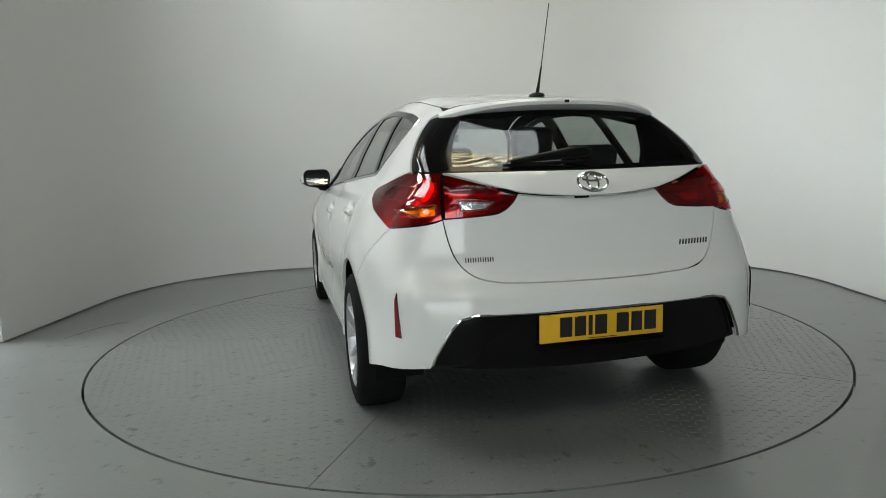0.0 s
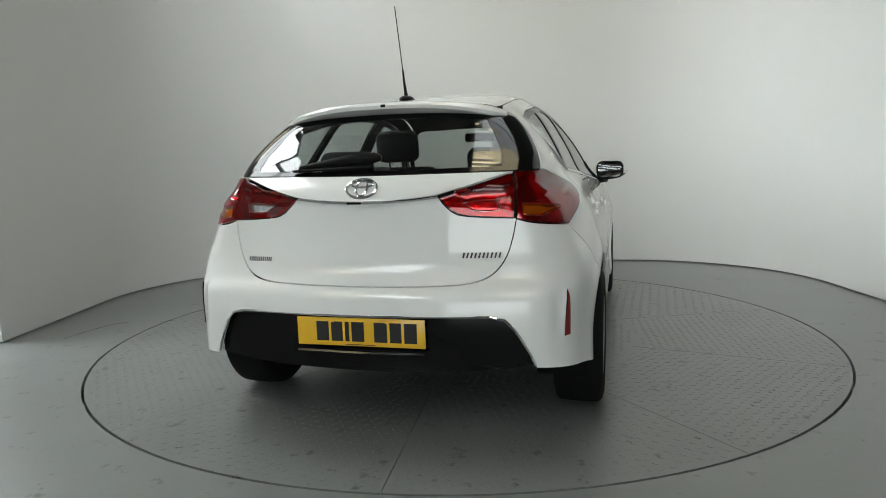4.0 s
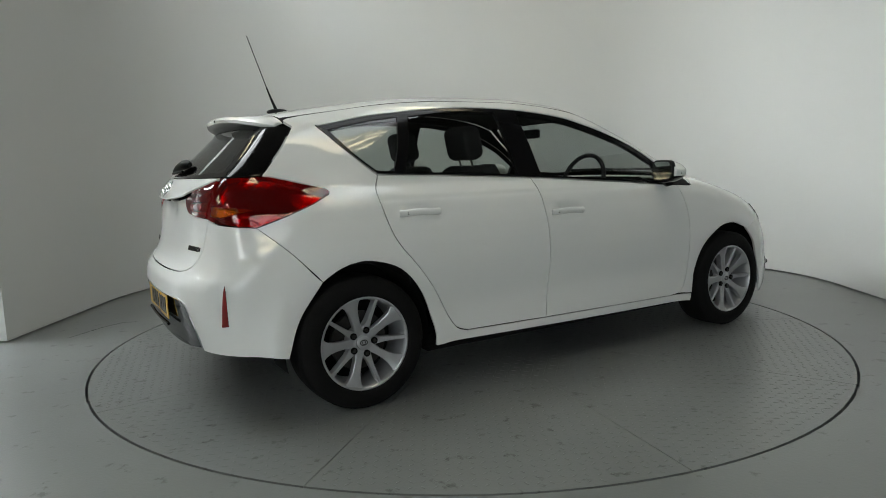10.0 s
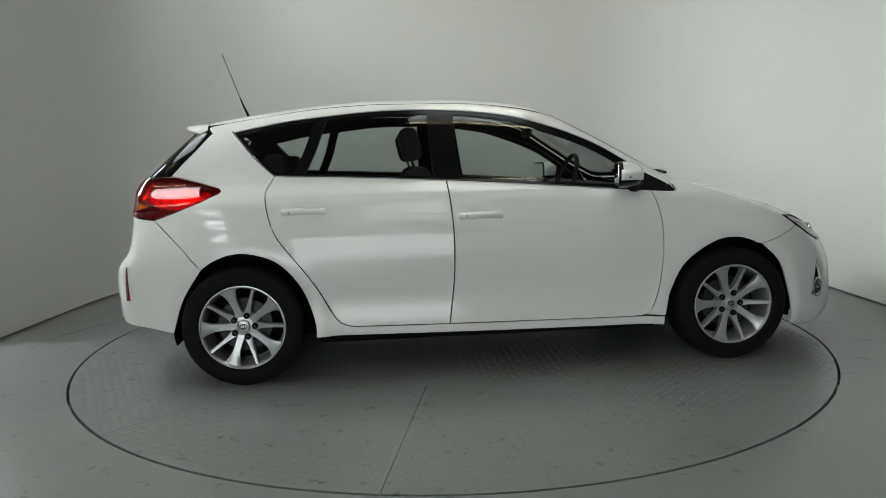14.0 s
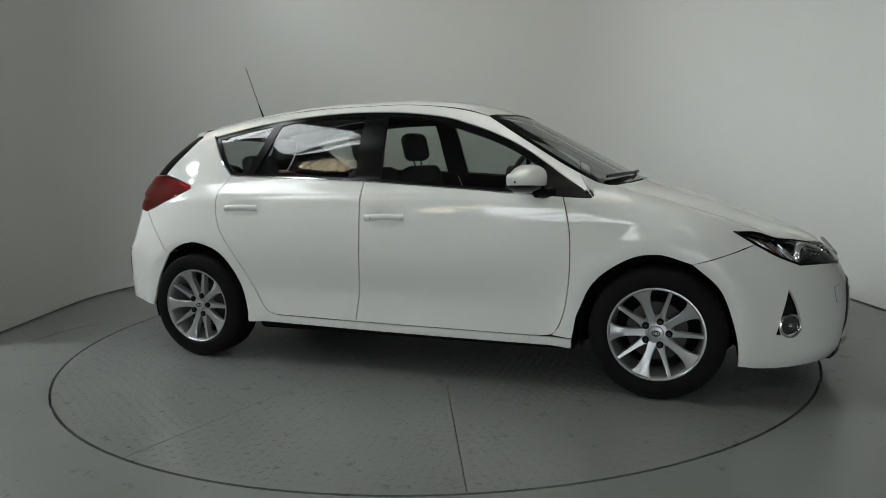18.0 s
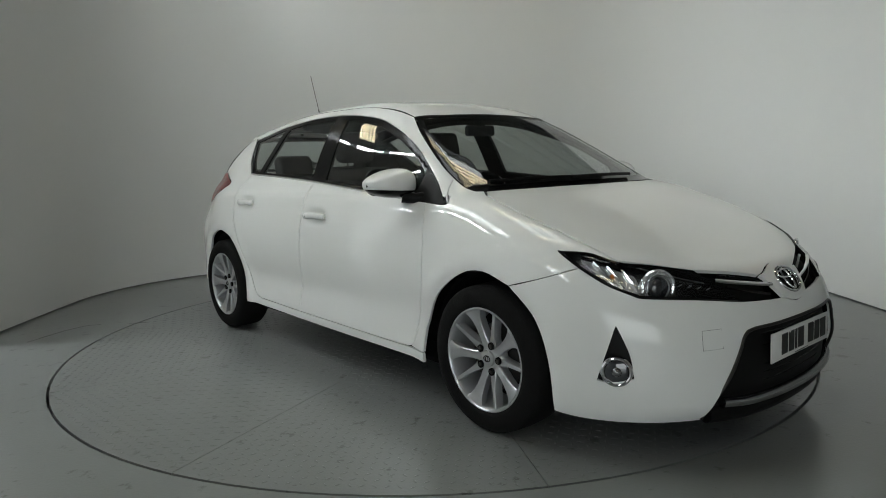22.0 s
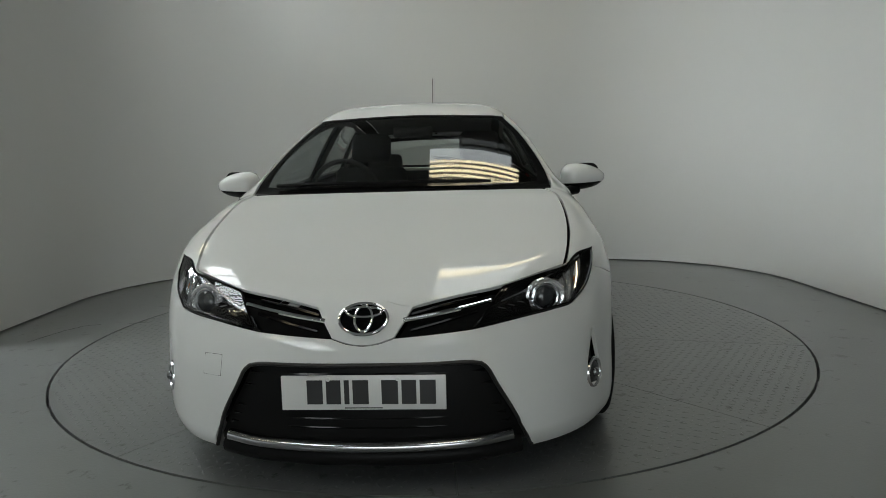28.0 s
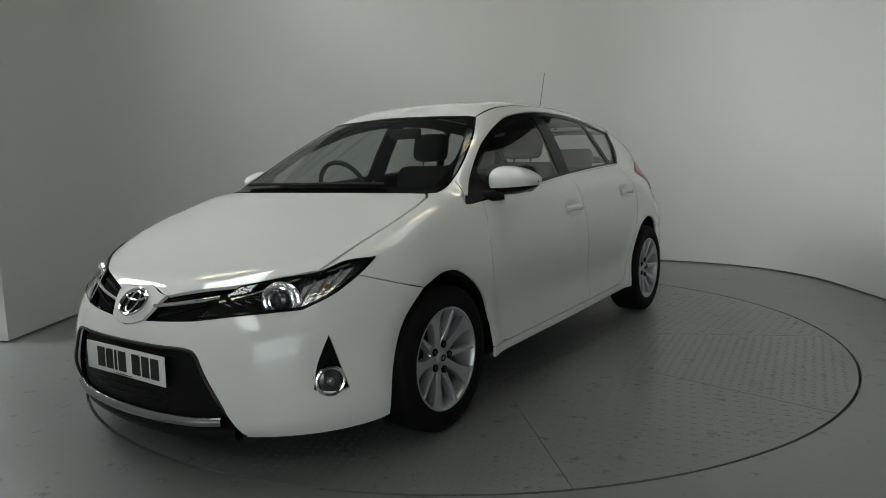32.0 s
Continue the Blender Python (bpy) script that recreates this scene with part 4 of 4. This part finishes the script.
def emblem(m, a, b):
    badge = part("badge", oval(a, b, 0.0055), CHROME, CAR, "chrome oval badge", m=m)
    part("badge_inner", oval(a * 0.36, b * 0.80, 0.0048), CHROME, badge, m=m)
    part("badge_bar", oval(a * 0.72, b * 0.32, 0.0045), CHROME, badge, m=m @ pose(0, b * 0.42, 0.001))
    return badge


def headlamps(outline):
    for s in (1, -1):
        k = np.array([1, s, 1])
        def sheet(name, loop, mats, parent, label="", **kw):
            d = skin("nose", loop, **kw)
            return put(name, d if s > 0 else flip(d), mats, parent, label)
        lamp = sheet("headlamp", outline, [HOUSING, GLOSSBLACK], CAR, "headlamp with a dark housing behind a clear cover", gap=0.004, offset=-0.045, depth=0.01)
        cover = sheet("lamp_cover", outline, [LENS, GLOSSBLACK], lamp, "clear plastic cover", gap=0.003, offset=0.002, depth=0.05, back=False)
        cover.visible_shadow = False
        edge = shrink("nose", outline, 0.006)
        part("lamp_edge", rod((edge + slope_of(edge) * 0.001) * k + SHIFT, 0.0045, 6, True), GLOSSBLACK, lamp)
        o = ring_of(N((0.648, 0.675), (0.70, 0.705), (0.752, 0.735)), N((0.752, 0.735), (0.742, 0.675), (0.700, 0.602)), N((0.700, 0.602), (0.664, 0.610), (0.648, 0.675)))
        bowl = sheet("side_reflector", o, [FACET, CHROME], lamp, "faceted chrome reflector", gap=0, offset=-0.024)
        for a, b in (((0.668, 0.614), (0.672, 0.690)), ((0.690, 0.610), (0.705, 0.702)), ((0.712, 0.640), (0.730, 0.718))):
            rib = N(a, ((a[0] + b[0]) / 2 + 0.004, (a[1] + b[1]) / 2), b)
            part("reflector_rib", rod((sweep(rib, 0.02) - slope_of(rib)[1] * 0.017) * k + SHIFT, 0.0045, 6), CHROME, bowl)
        o = ring_of(N((0.362, 0.568), (0.45, 0.575), (0.545, 0.590)), N((0.545, 0.590), (0.535, 0.640)), N((0.535, 0.640), (0.46, 0.628), (0.405, 0.610)), N((0.405, 0.610), (0.362, 0.568)))
        sheet("inner_panel", o, [GLOSSBLACK, GLOSSBLACK], lamp, "gloss black inner panel", gap=0, offset=-0.018)
        for q in range(4):
            y0 = 0.43 + 0.032 * q
            fin = N((y0, 0.617 + 0.006 * q), (y0 + 0.024, 0.611 + 0.006 * q))
            part("light_fin", rod((fin - slope_of(fin) * 0.013) * k + SHIFT, 0.0035, 6), CHROME, lamp, "short bright light bar")
        brow = N((0.44, 0.634), (0.52, 0.657), (0.60, 0.688), (0.68, 0.718), (0.735, 0.738))
        part("lamp_brow", rod((sweep(brow, 0.02) - slope_of(brow)[2] * 0.014) * k + SHIFT, 0.005, 6), CHROME, lamp, "thin chrome upper strip")
        p = N((0.602, 0.636))
        m = MOVE @ frame_on((p[0] - slope_of(p)[0] * 0.028) * k, (np.array([0.9, 0.35 * s, 0.05])))
        part("projector_ring", oval(0.046, 0.043, 0.007, 32), CHROME, lamp, m=m)
        part("projector_shroud", oval(0.066, 0.055, 0.011, 32), FACET, lamp, m=m @ pose(0, 0, -0.004))
        ball = bmesh.new()
        bmesh.ops.create_uvsphere(ball, u_segments=20, v_segments=12, radius=0.041)
        part("projector_lens", ball, LENSBALL, lamp, m=m @ Matrix.Diagonal((1, 1, 0.55, 1)))
        amber = bmesh.new()
        bmesh.ops.create_uvsphere(amber, u_segments=14, v_segments=10, radius=0.008)
        p = N((0.712, 0.672))
        part("indicator_bulb", amber, AMBERSOLID, lamp, m=MOVE @ frame_on((p[0] - slope_of(p)[0] * 0.024) * k, (1, 0.5 * s, 0)))


LENSBALL = material("projector_glass", (0.03, 0.032, 0.035), 0.03, coat=1.0)
AMBERSOLID = material("amber_bulb", (0.45, 0.12, 0.01), 0.25)


def build_tail_lamps():
    under = [(0.298, 0.952), (0.325, 0.917), (0.372, 0.888), (0.46, 0.878), (0.577, 0.872)]
    inner = ring_of(R((0.298, 0.952), (0.42, 0.989), (0.560, 1.032)), R((0.560, 1.032), (0.572, 0.96), (0.577, 0.872)), R(*rev(under)))
    outer = ring_of(np.vstack([R((0.570, 1.040)), S((-1.635, 1.044), (-1.59, 1.038), (-1.49, 1.012), (-1.38, 0.984))]), S((-1.38, 0.984), (-1.365, 0.970), (-1.375, 0.958)), S(*LAMP_UNDER), np.vstack([S((-1.70, 0.833)), R((0.65, 0.855), (0.587, 0.870))]), R((0.587, 0.870), (0.582, 0.96), (0.570, 1.040)))
    clear = ring_of(R((0.385, 0.930), (0.45, 0.938), (0.525, 0.940)), R((0.525, 0.940), (0.518, 0.902)), R((0.518, 0.902), (0.47, 0.900), (0.425, 0.904)), R((0.425, 0.904), (0.385, 0.930)))
    amber = ring_of(R((0.605, 0.925), (0.66, 0.922)), np.vstack([R((0.66, 0.922)), S((-1.70, 0.905))]), np.vstack([S((-1.70, 0.905)), R((0.67, 0.876))]), R((0.67, 0.876), (0.61, 0.882)), R((0.61, 0.882), (0.605, 0.925)))
    for s in (1, -1):
        def sheet(name, loop, mats, parent, label="", **kw):
            d = skin("tail", loop, **kw)
            return put(name, d if s > 0 else flip(d), mats, parent, label)
        for where, loop, window, glass, note in (("inner", inner, clear, LENS if s > 0 else REDLENS, "clear reversing lens" if s > 0 else "red fog lens"), ("outer", outer, amber, AMBER, "amber indicator lens")):
            lamp = sheet("tail_lamp", loop, [BOWL, DARK], CAR, "red tail lamp with an %s" % note if where == "outer" else "red tail lamp with a %s" % note, gap=0.004, offset=-0.030, depth=0.008)
            lens = sheet("lens", loop, [REDLENS, RED], lamp, "red outer lens", gap=0.0022, offset=0.004, depth=0.036, back=False, holes=[window])
            pane = sheet("lens_window", window, [glass, RED], lamp, note, gap=0.001, offset=0.003, depth=0.006, back=False)
            sheet("window_reflector", window, [FACET, CHROME], lamp, "bright reflector behind the %s" % note, gap=0.003, offset=-0.014, depth=0.004)
            lens.visible_shadow = pane.visible_shadow = False
            edge = shrink("tail", window, 0.002)
            part("lens_rim", rod((edge + slope_of(edge) * 0.002) * [1, s, 1] + SHIFT, 0.0022, 6, True), RED, lamp)
        o = ring_of(S((-1.850, 0.605), (-1.848, 0.58), (-1.845, 0.435)), S((-1.845, 0.435), (-1.868, 0.432)), S((-1.868, 0.432), (-1.860, 0.55), (-1.850, 0.605)))
        sheet("reflector", o, [RED, DARK], CAR, "slim red bumper reflector", gap=0, offset=0.003, depth=0.006)


def build_plate(m, paint, label):
    plate = part("number_plate", box((0.52, 0.111, 0.006), (0, 0, 0), 0.0028, 2), paint, CAR, label, m=m)
    x = -0.178
    for w in (0.050, 0.046, 0.016, 0.050, 0.0, 0.052, 0.046, 0.050):
        if not w:
            x += 0.030
            continue
        part("plate_bar", box((w, 0.077, 0.002), (x + w / 2, 0.002, 0.004)), INK, plate, smooth=False, m=m)
        x += w + 0.011
    part("plate_line", box((0.12, 0.003, 0.001), (0.0, -0.049, 0.0035)), INK, plate, smooth=False, m=m)
    for q in (-0.11, 0.11):
        part("plate_screw", lathe([(0.0001, 0.006), (0.006, 0.006), (0.008, 0.003)], 12), paint, plate, m=m @ pose(q, 0.043, 0, 90, 0, 0))


def build_spoiler():
    ys = np.linspace(-0.50, 0.50, 41)
    sections = []
    for y in ys:
        e = abs(y) / 0.50
        xr = -1.512 + 0.037 * e**2
        a = T((xr, y))[0]
        tipx = -1.668 + 0.150 * e**3.2
        g = R((y, 1.292 - 0.022 * e**2))[0]
        tz = 1.336 - 0.050 * e**2.6
        a2 = np.array([xr * 0.55 + tipx * 0.45, y, (a[2] * 0.55 + tz * 0.45) + 0.004])
        sections.append([a, a2, (tipx + 0.012, y, tz), (tipx, y, tz - 0.012), (tipx + 0.004, y, tz - 0.026), ((tipx + g[0]) / 2 + 0.004, y, (tz - 0.03 + g[2]) / 2 - 0.002), (g[0] + 0.012, y, g[2])])
    n = len(sections[0])
    v = [tuple(np.array(p) + SHIFT) for s in sections for p in s]
    f = [(i * n + j, i * n + j + 1, (i + 1) * n + j + 1, (i + 1) * n + j) for i in range(len(ys) - 1) for j in range(n - 1)]
    f += [tuple(range(n)), tuple(reversed(range((len(ys) - 1) * n, len(ys) * n)))]
    bm = bmesh.new()
    me = mesh_of("spoiler", v, f, PAINT)
    bm.from_mesh(me)
    spoiler = part("roof_spoiler", bm, PAINT, CAR)
    part("washer_jet", box((0.012, 0.022, 0.012), (-1.664, -0.01, 1.322), 0.003), BLACK, spoiler, m=MOVE)


def slab(thick, wide, high, round_by, at, turn):
    """A thin upright plate with rounded corners, facing along x."""
    bm = bmesh.new()
    bmesh.ops.create_cube(bm, size=1)
    bm.transform(Matrix.Diagonal((thick, wide, high, 1)))
    along = [e for e in bm.edges if abs(e.verts[0].co.x - e.verts[1].co.x) > thick / 2]
    bmesh.ops.bevel(bm, geom=along, offset=round_by, segments=6, profile=0.5, affect="EDGES")
    bm.transform(pose(*at, 0, 0, turn))
    return bm


def build_mirror(s):
    mirror = new("door_mirror")
    mirror.parent = CAR
    tagged(mirror, "white door mirror with a black base and indicator")
    n, k = 28, 18
    def shell(lo, hi, grow):
        bm = bmesh.new()
        rows = []
        for j in range(k + 1):
            a = lo + (hi - lo) * j / k
            row = []
            for i in range(n):
                b = 2 * math.pi * i / n
                c, d = math.cos(b), math.sin(b)
                pw = lambda q, e: math.copysign(abs(q) ** e, q)
                x, y, z = pw(math.cos(a), 0.75) * pw(c, 0.8), pw(math.cos(a), 0.75) * pw(d, 0.75), pw(math.sin(a), 0.8)
                x = max(x, -0.35) if x < 0 else x
                out = (y + 1) / 2
                row.append(bm.verts.new((0.095 * grow * x - 0.045 * out, s * 0.112 * grow * y, 0.074 * grow * z * (1 - (0.52 if z > 0 else 0.36) * out**1.8) - 0.002 * out)))
            rows.append(row)
        for a, b in zip(rows, rows[1:]):
            for i in range(n):
                bm.faces.new((a[i], a[(i + 1) % n], b[(i + 1) % n], b[i]))
        bm.faces.new(rows[0])
        bm.faces.new(rows[-1])
        return bm
    at = MOVE @ pose(0.70, s * 0.885, 0.993)
    part("mirror_cap", shell(radians(-22), radians(89), 1.0), PAINT, mirror, m=at)
    part("mirror_base", shell(radians(-89), radians(-23), 0.985), GLOSSBLACK, mirror, "black lower shell", m=at)
    part("mirror_rim", slab(0.020, 0.192, 0.122, 0.045, (0.70 - 0.052, s * 0.880, 0.997), s * 13), BLACK, mirror, "black rim round the glass", m=MOVE)
    part("mirror_glass", slab(0.004, 0.170, 0.103, 0.038, (0.70 - 0.064, s * 0.877, 0.998), s * 13), MIRROR, mirror, "mirror glass", m=MOVE)
    part("mirror_arm", rod([(0.80, s * 0.765, 0.925), (0.765, s * 0.80, 0.922), (0.73, s * 0.85, 0.932)], [0.03, 0.024, 0.028], 12), BLACK, mirror, m=MOVE)
    part("indicator", rod([(0.735, s * 0.915, 0.972), (0.70, s * 0.97, 0.975), (0.66, s * 0.993, 0.985)], [0.006, 0.010, 0.007], 8), LENSBALL, mirror, "smoked indicator lens", m=MOVE)


MIRROR = material("mirror_silver", (0.85, 0.86, 0.86), 0.01, metal=1.0)


def build_details():
    for x0, x1, z in ((-1.060, -0.852, 0.856), (-0.170, 0.044, 0.808)):
        for s in (1, -1):
            base = S((x0, z), (x0 + 0.02, z), ((x0 + x1) / 2, z), (x1 - 0.02, z), (x1, z))
            mid = base[0][1] + 0.014
            pts = [(q[0], s * (q[1] + 0.004 if i in (0, 4) else mid), q[2] - 0.02 * 0 + (0.004 if i == 2 else 0)) for i, q in enumerate(base)]
            pts = sweep(pts, 0.012)
            bm = rod(pts, 0.0165, 12)
            for v in bm.verts:
                ref = mid
                v.co.y = s * (ref + (s * v.co.y - ref) * 0.7)
            handle = part("door_handle", bm, PAINT, CAR, m=MOVE)
            part("handle_lock", lathe([(0.0001, 0.002), (0.006, 0.002), (0.007, 0.0)], 14), BLACK, handle, m=MOVE @ pose(x0 + 0.035, s * (mid + 0.0095), z, 0, 0, 0 if s > 0 else 180))
    for s in (1, -1):
        build_mirror(s)
    build_spoiler()
    # aerial
    aerial = part("aerial", rod([(-1.345, -0.01, 1.385), (-1.372, -0.011, 1.45), (-1.39, -0.012, 1.50)], [0.009, 0.0055, 0.004], 8), BLACK, CAR, "black roof aerial", m=MOVE)
    part("aerial_rod", rod([(-1.388, -0.012, 1.495), (-1.478, -0.014, 1.756)], 0.0022, 6), BLACK, aerial, m=MOVE)
    foot = bmesh.new()
    bmesh.ops.create_uvsphere(foot, u_segments=18, v_segments=10, radius=1)
    part("aerial_foot", foot, BLACK, aerial, m=MOVE @ pose(-1.335, -0.01, 1.374) @ Matrix.Diagonal((0.062, 0.033, 0.017, 1)))
    # badges and name bars
    emblem(on_body(N((0, 0.590))) @ pose(0, 0, 0.012), 0.078, 0.055)
    part("badge_field", lathe([(0.0001, 0.0), (0.9, 0.0), (1.0, -0.2)], 36), GLOSSBLACK, CAR, "black badge field", m=on_body(N((0, 0.590))) @ pose(0, 0, 0.008) @ Matrix.Diagonal((0.076, 0.053, 0.01, 1)) @ pose(0, 0, 0, 90, 0, 0))
    emblem(on_body(R((0, 0.990))) @ pose(0, 0, 0.006), 0.062, 0.042)
    for y0, z, n, w, h, slant in ((0.515, 0.716, 6, 0.0150, 0.018, 0), (-0.385, 0.736, 5, 0.024, 0.022, 16)):
        for k in range(n):
            for q in (0.25, 0.75):
                m = on_body(R((y0 - (k + q) * w * 1.24, z)))
                part("name_bar", box((w * 0.26, h, 0.004), (0, 0, 0.002), 0.001, 1, (0, 0, -slant)), STEEL, CAR, "grey metal name bar", m=m)
    # number plates
    build_plate(MOVE @ frame_on((-1.998, 0, 0.450), (-1, 0, -0.02)), YELLOW, "yellow rear number plate")
    build_plate(MOVE @ frame_on((2.130, 0, 0.376), (1, 0, 0.02)), WHITEPLATE, "white front number plate")
    # rear bumper trim, grip switch, wiper
    line = R((0.66, 0.33), (0.645, 0.37), (0.59, 0.47), (0.555, 0.508), (0.50, 0.520), (0, 0.515), (-0.50, 0.520), (-0.555, 0.508), (-0.59, 0.47), (-0.645, 0.37), (-0.66, 0.33))
    part("bumper_trim", rod(sweep(line, 0.03) + SHIFT, 0.005, 6), CHROME, CAR, "thin bright trim line")
    line = R((0.26, 0.372), (0, 0.370), (-0.26, 0.372))
    part("valance_lip", rod(sweep(line, 0.03) + SHIFT - [0.004, 0, 0], 0.008, 6), GLOSSBLACK, CAR)
    part("grip_switch", box((0.012, 0.06, 0.012), (-1.905, 0.04, 0.938), 0.003), BLACK, CAR, m=MOVE)
    arm = [R((y, z))[0] + slope_of(R((y, z)))[0] * d for y, z, d in ((-0.045, 1.100, 0.012), (-0.02, 1.098, 0.018), (0.04, 1.092, 0.022), (0.16, 1.080, 0.020), (0.30, 1.066, 0.014))]
    bm = rod(np.array(arm) + SHIFT, [0.012, 0.022, 0.024, 0.017, 0.009], 10)
    wiper = part("rear_wiper", bm, BLACK, CAR, "black rear wiper arm")
    blade = [R((y, z))[0] + slope_of(R((y, z)))[0] * 0.010 for y, z in ((-0.02, 1.068), (0.14, 1.063), (0.33, 1.058))]
    part("wiper_blade", rod(sweep(np.array(blade), 0.03) + SHIFT, 0.007, 6), BLACK, wiper)
    # front grille bars, chrome, mouth trim, slats
    for s in (1, -1):
        line = N((0.125 * s, 0.590), (0.22 * s, 0.603), (0.32 * s, 0.618), (0.405 * s, 0.632))
        part("grille_bar", rod(sweep(line, 0.02) + SHIFT + [0.004, 0, 0], 0.0075, 8), CHROME, CAR, "chrome grille bar")
        for dz in (-0.022, 0.022):
            line = N((0.15 * s, 0.58 + dz), (0.25 * s, 0.601 + dz), (0.36 * s, 0.622 + dz * 0.8))
            part("grille_slat", rod(sweep(line, 0.03) + SHIFT - [0.012, 0, 0], 0.006, 6), GLOSSBLACK, CAR)
    mouth = [(0.53, 0.155), (0.472, 0.29), (0.415, 0.392), (0.385, 0.445), (0.34, 0.462)]
    line = sweep(N(*mouth, (0.2, 0.463), (0, 0.464), (-0.2, 0.463), *[(-y, z) for y, z in rev(mouth)]), 0.02)
    part("mouth_trim", rod(line + SHIFT, 0.0065, 8), STEEL, CAR, "dark chrome trim round the lower grille")
    for z, w in ((0.425, 0.38), (0.385, 0.40), (0.315, 0.43), (0.285, 0.445), (0.255, 0.46)):
        line = N((w, z), (w / 2, z), (0, z), (-w / 2, z), (-w, z))
        part("lower_slat", rod(sweep(line, 0.05) + SHIFT - [0.040, 0, 0], 0.009, 6), GLOSSBLACK, CAR)
    line = N((0.465, 0.210), (0.35, 0.200), (0.18, 0.196), (0, 0.195), (-0.18, 0.196), (-0.35, 0.200), (-0.465, 0.210))
    part("chrome_lip", rod(sweep(line, 0.03) + SHIFT - [0.018, 0, 0], 0.019, 12), SATIN, CAR, "dark satin chrome strip under the front grille")
    # black bar set back below the satin strip
    line = N((0.49, 0.185), (0.35, 0.175), (0.18, 0.171), (0, 0.170), (-0.18, 0.171), (-0.35, 0.175), (-0.49, 0.185))
    part("front_chin_bar", rod(sweep(line, 0.03) + SHIFT - [0.048, 0, 0.022], 0.034, 12), BLACK, CAR, "black bar under the front grille")
    # fog lamps
    for s in (1, -1):
        p = S((1.822, 0.338))[0] * [1, s, 1]
        n = slope_of(S((1.822, 0.338)))[0] * [1, s, 1]
        m = MOVE @ frame_on(p - n * 0.003, n)
        fog = part("fog_lamp", lathe([(0.0001, 0.006), (0.025, 0.005), (0.040, 0.0), (0.044, -0.02)], 32), LENSBALL, CAR, "round fog lamp with a chrome ring", m=m @ pose(0, 0, 0, 90, 0, 0))
        part("fog_ring", oval(0.049, 0.048, 0.0070, 36), CHROME, fog, m=m)
        bulb = bmesh.new()
        bmesh.ops.create_uvsphere(bulb, u_segments=14, v_segments=8, radius=0.018)
        part("fog_bulb", bulb, HOUSING, fog, m=m @ pose(0, 0, 0.002))
    cover = ring_of(N((-0.545, 0.477), (-0.475, 0.479)), N((-0.475, 0.479), (-0.481, 0.412)), N((-0.481, 0.412), (-0.551, 0.410)), N((-0.551, 0.410), (-0.545, 0.477)))
    put("tow_eye_cover", skin("nose", cover, gap=0, offset=0.0015, depth=0.002), [PAINT, PAINT], CAR)
    seam = cover + slope_of(cover) * 0.0014
    part("tow_eye_seam", rod(seam + SHIFT, 0.0008, 6, True), STEEL, CAR, "fine gap round the tow eye cover")
    # front wipers
    for pts in (((1.105, -0.10, 0.10), (1.07, -0.36, 0.0), (1.02, -0.58, 0)), ((1.065, 0.42, 0), (1.10, 0.16, 0), (1.108, -0.12, 0))):
        line = np.array([T((x, y))[0] + [0, 0, 0.016] for x, y, _ in pts])
        part("wiper", rod(sweep(line, 0.03) + SHIFT, 0.009, 6), BLACK, CAR, "black windscreen wiper")


build_panels()
build_tail_lamps()
build_windows()
for wx in (REAR_AXLE, FRONT_AXLE):
    for ws in (1, -1):
        build_wheel(wx, ws, "wheel")
build_interior()
build_details()

motions()
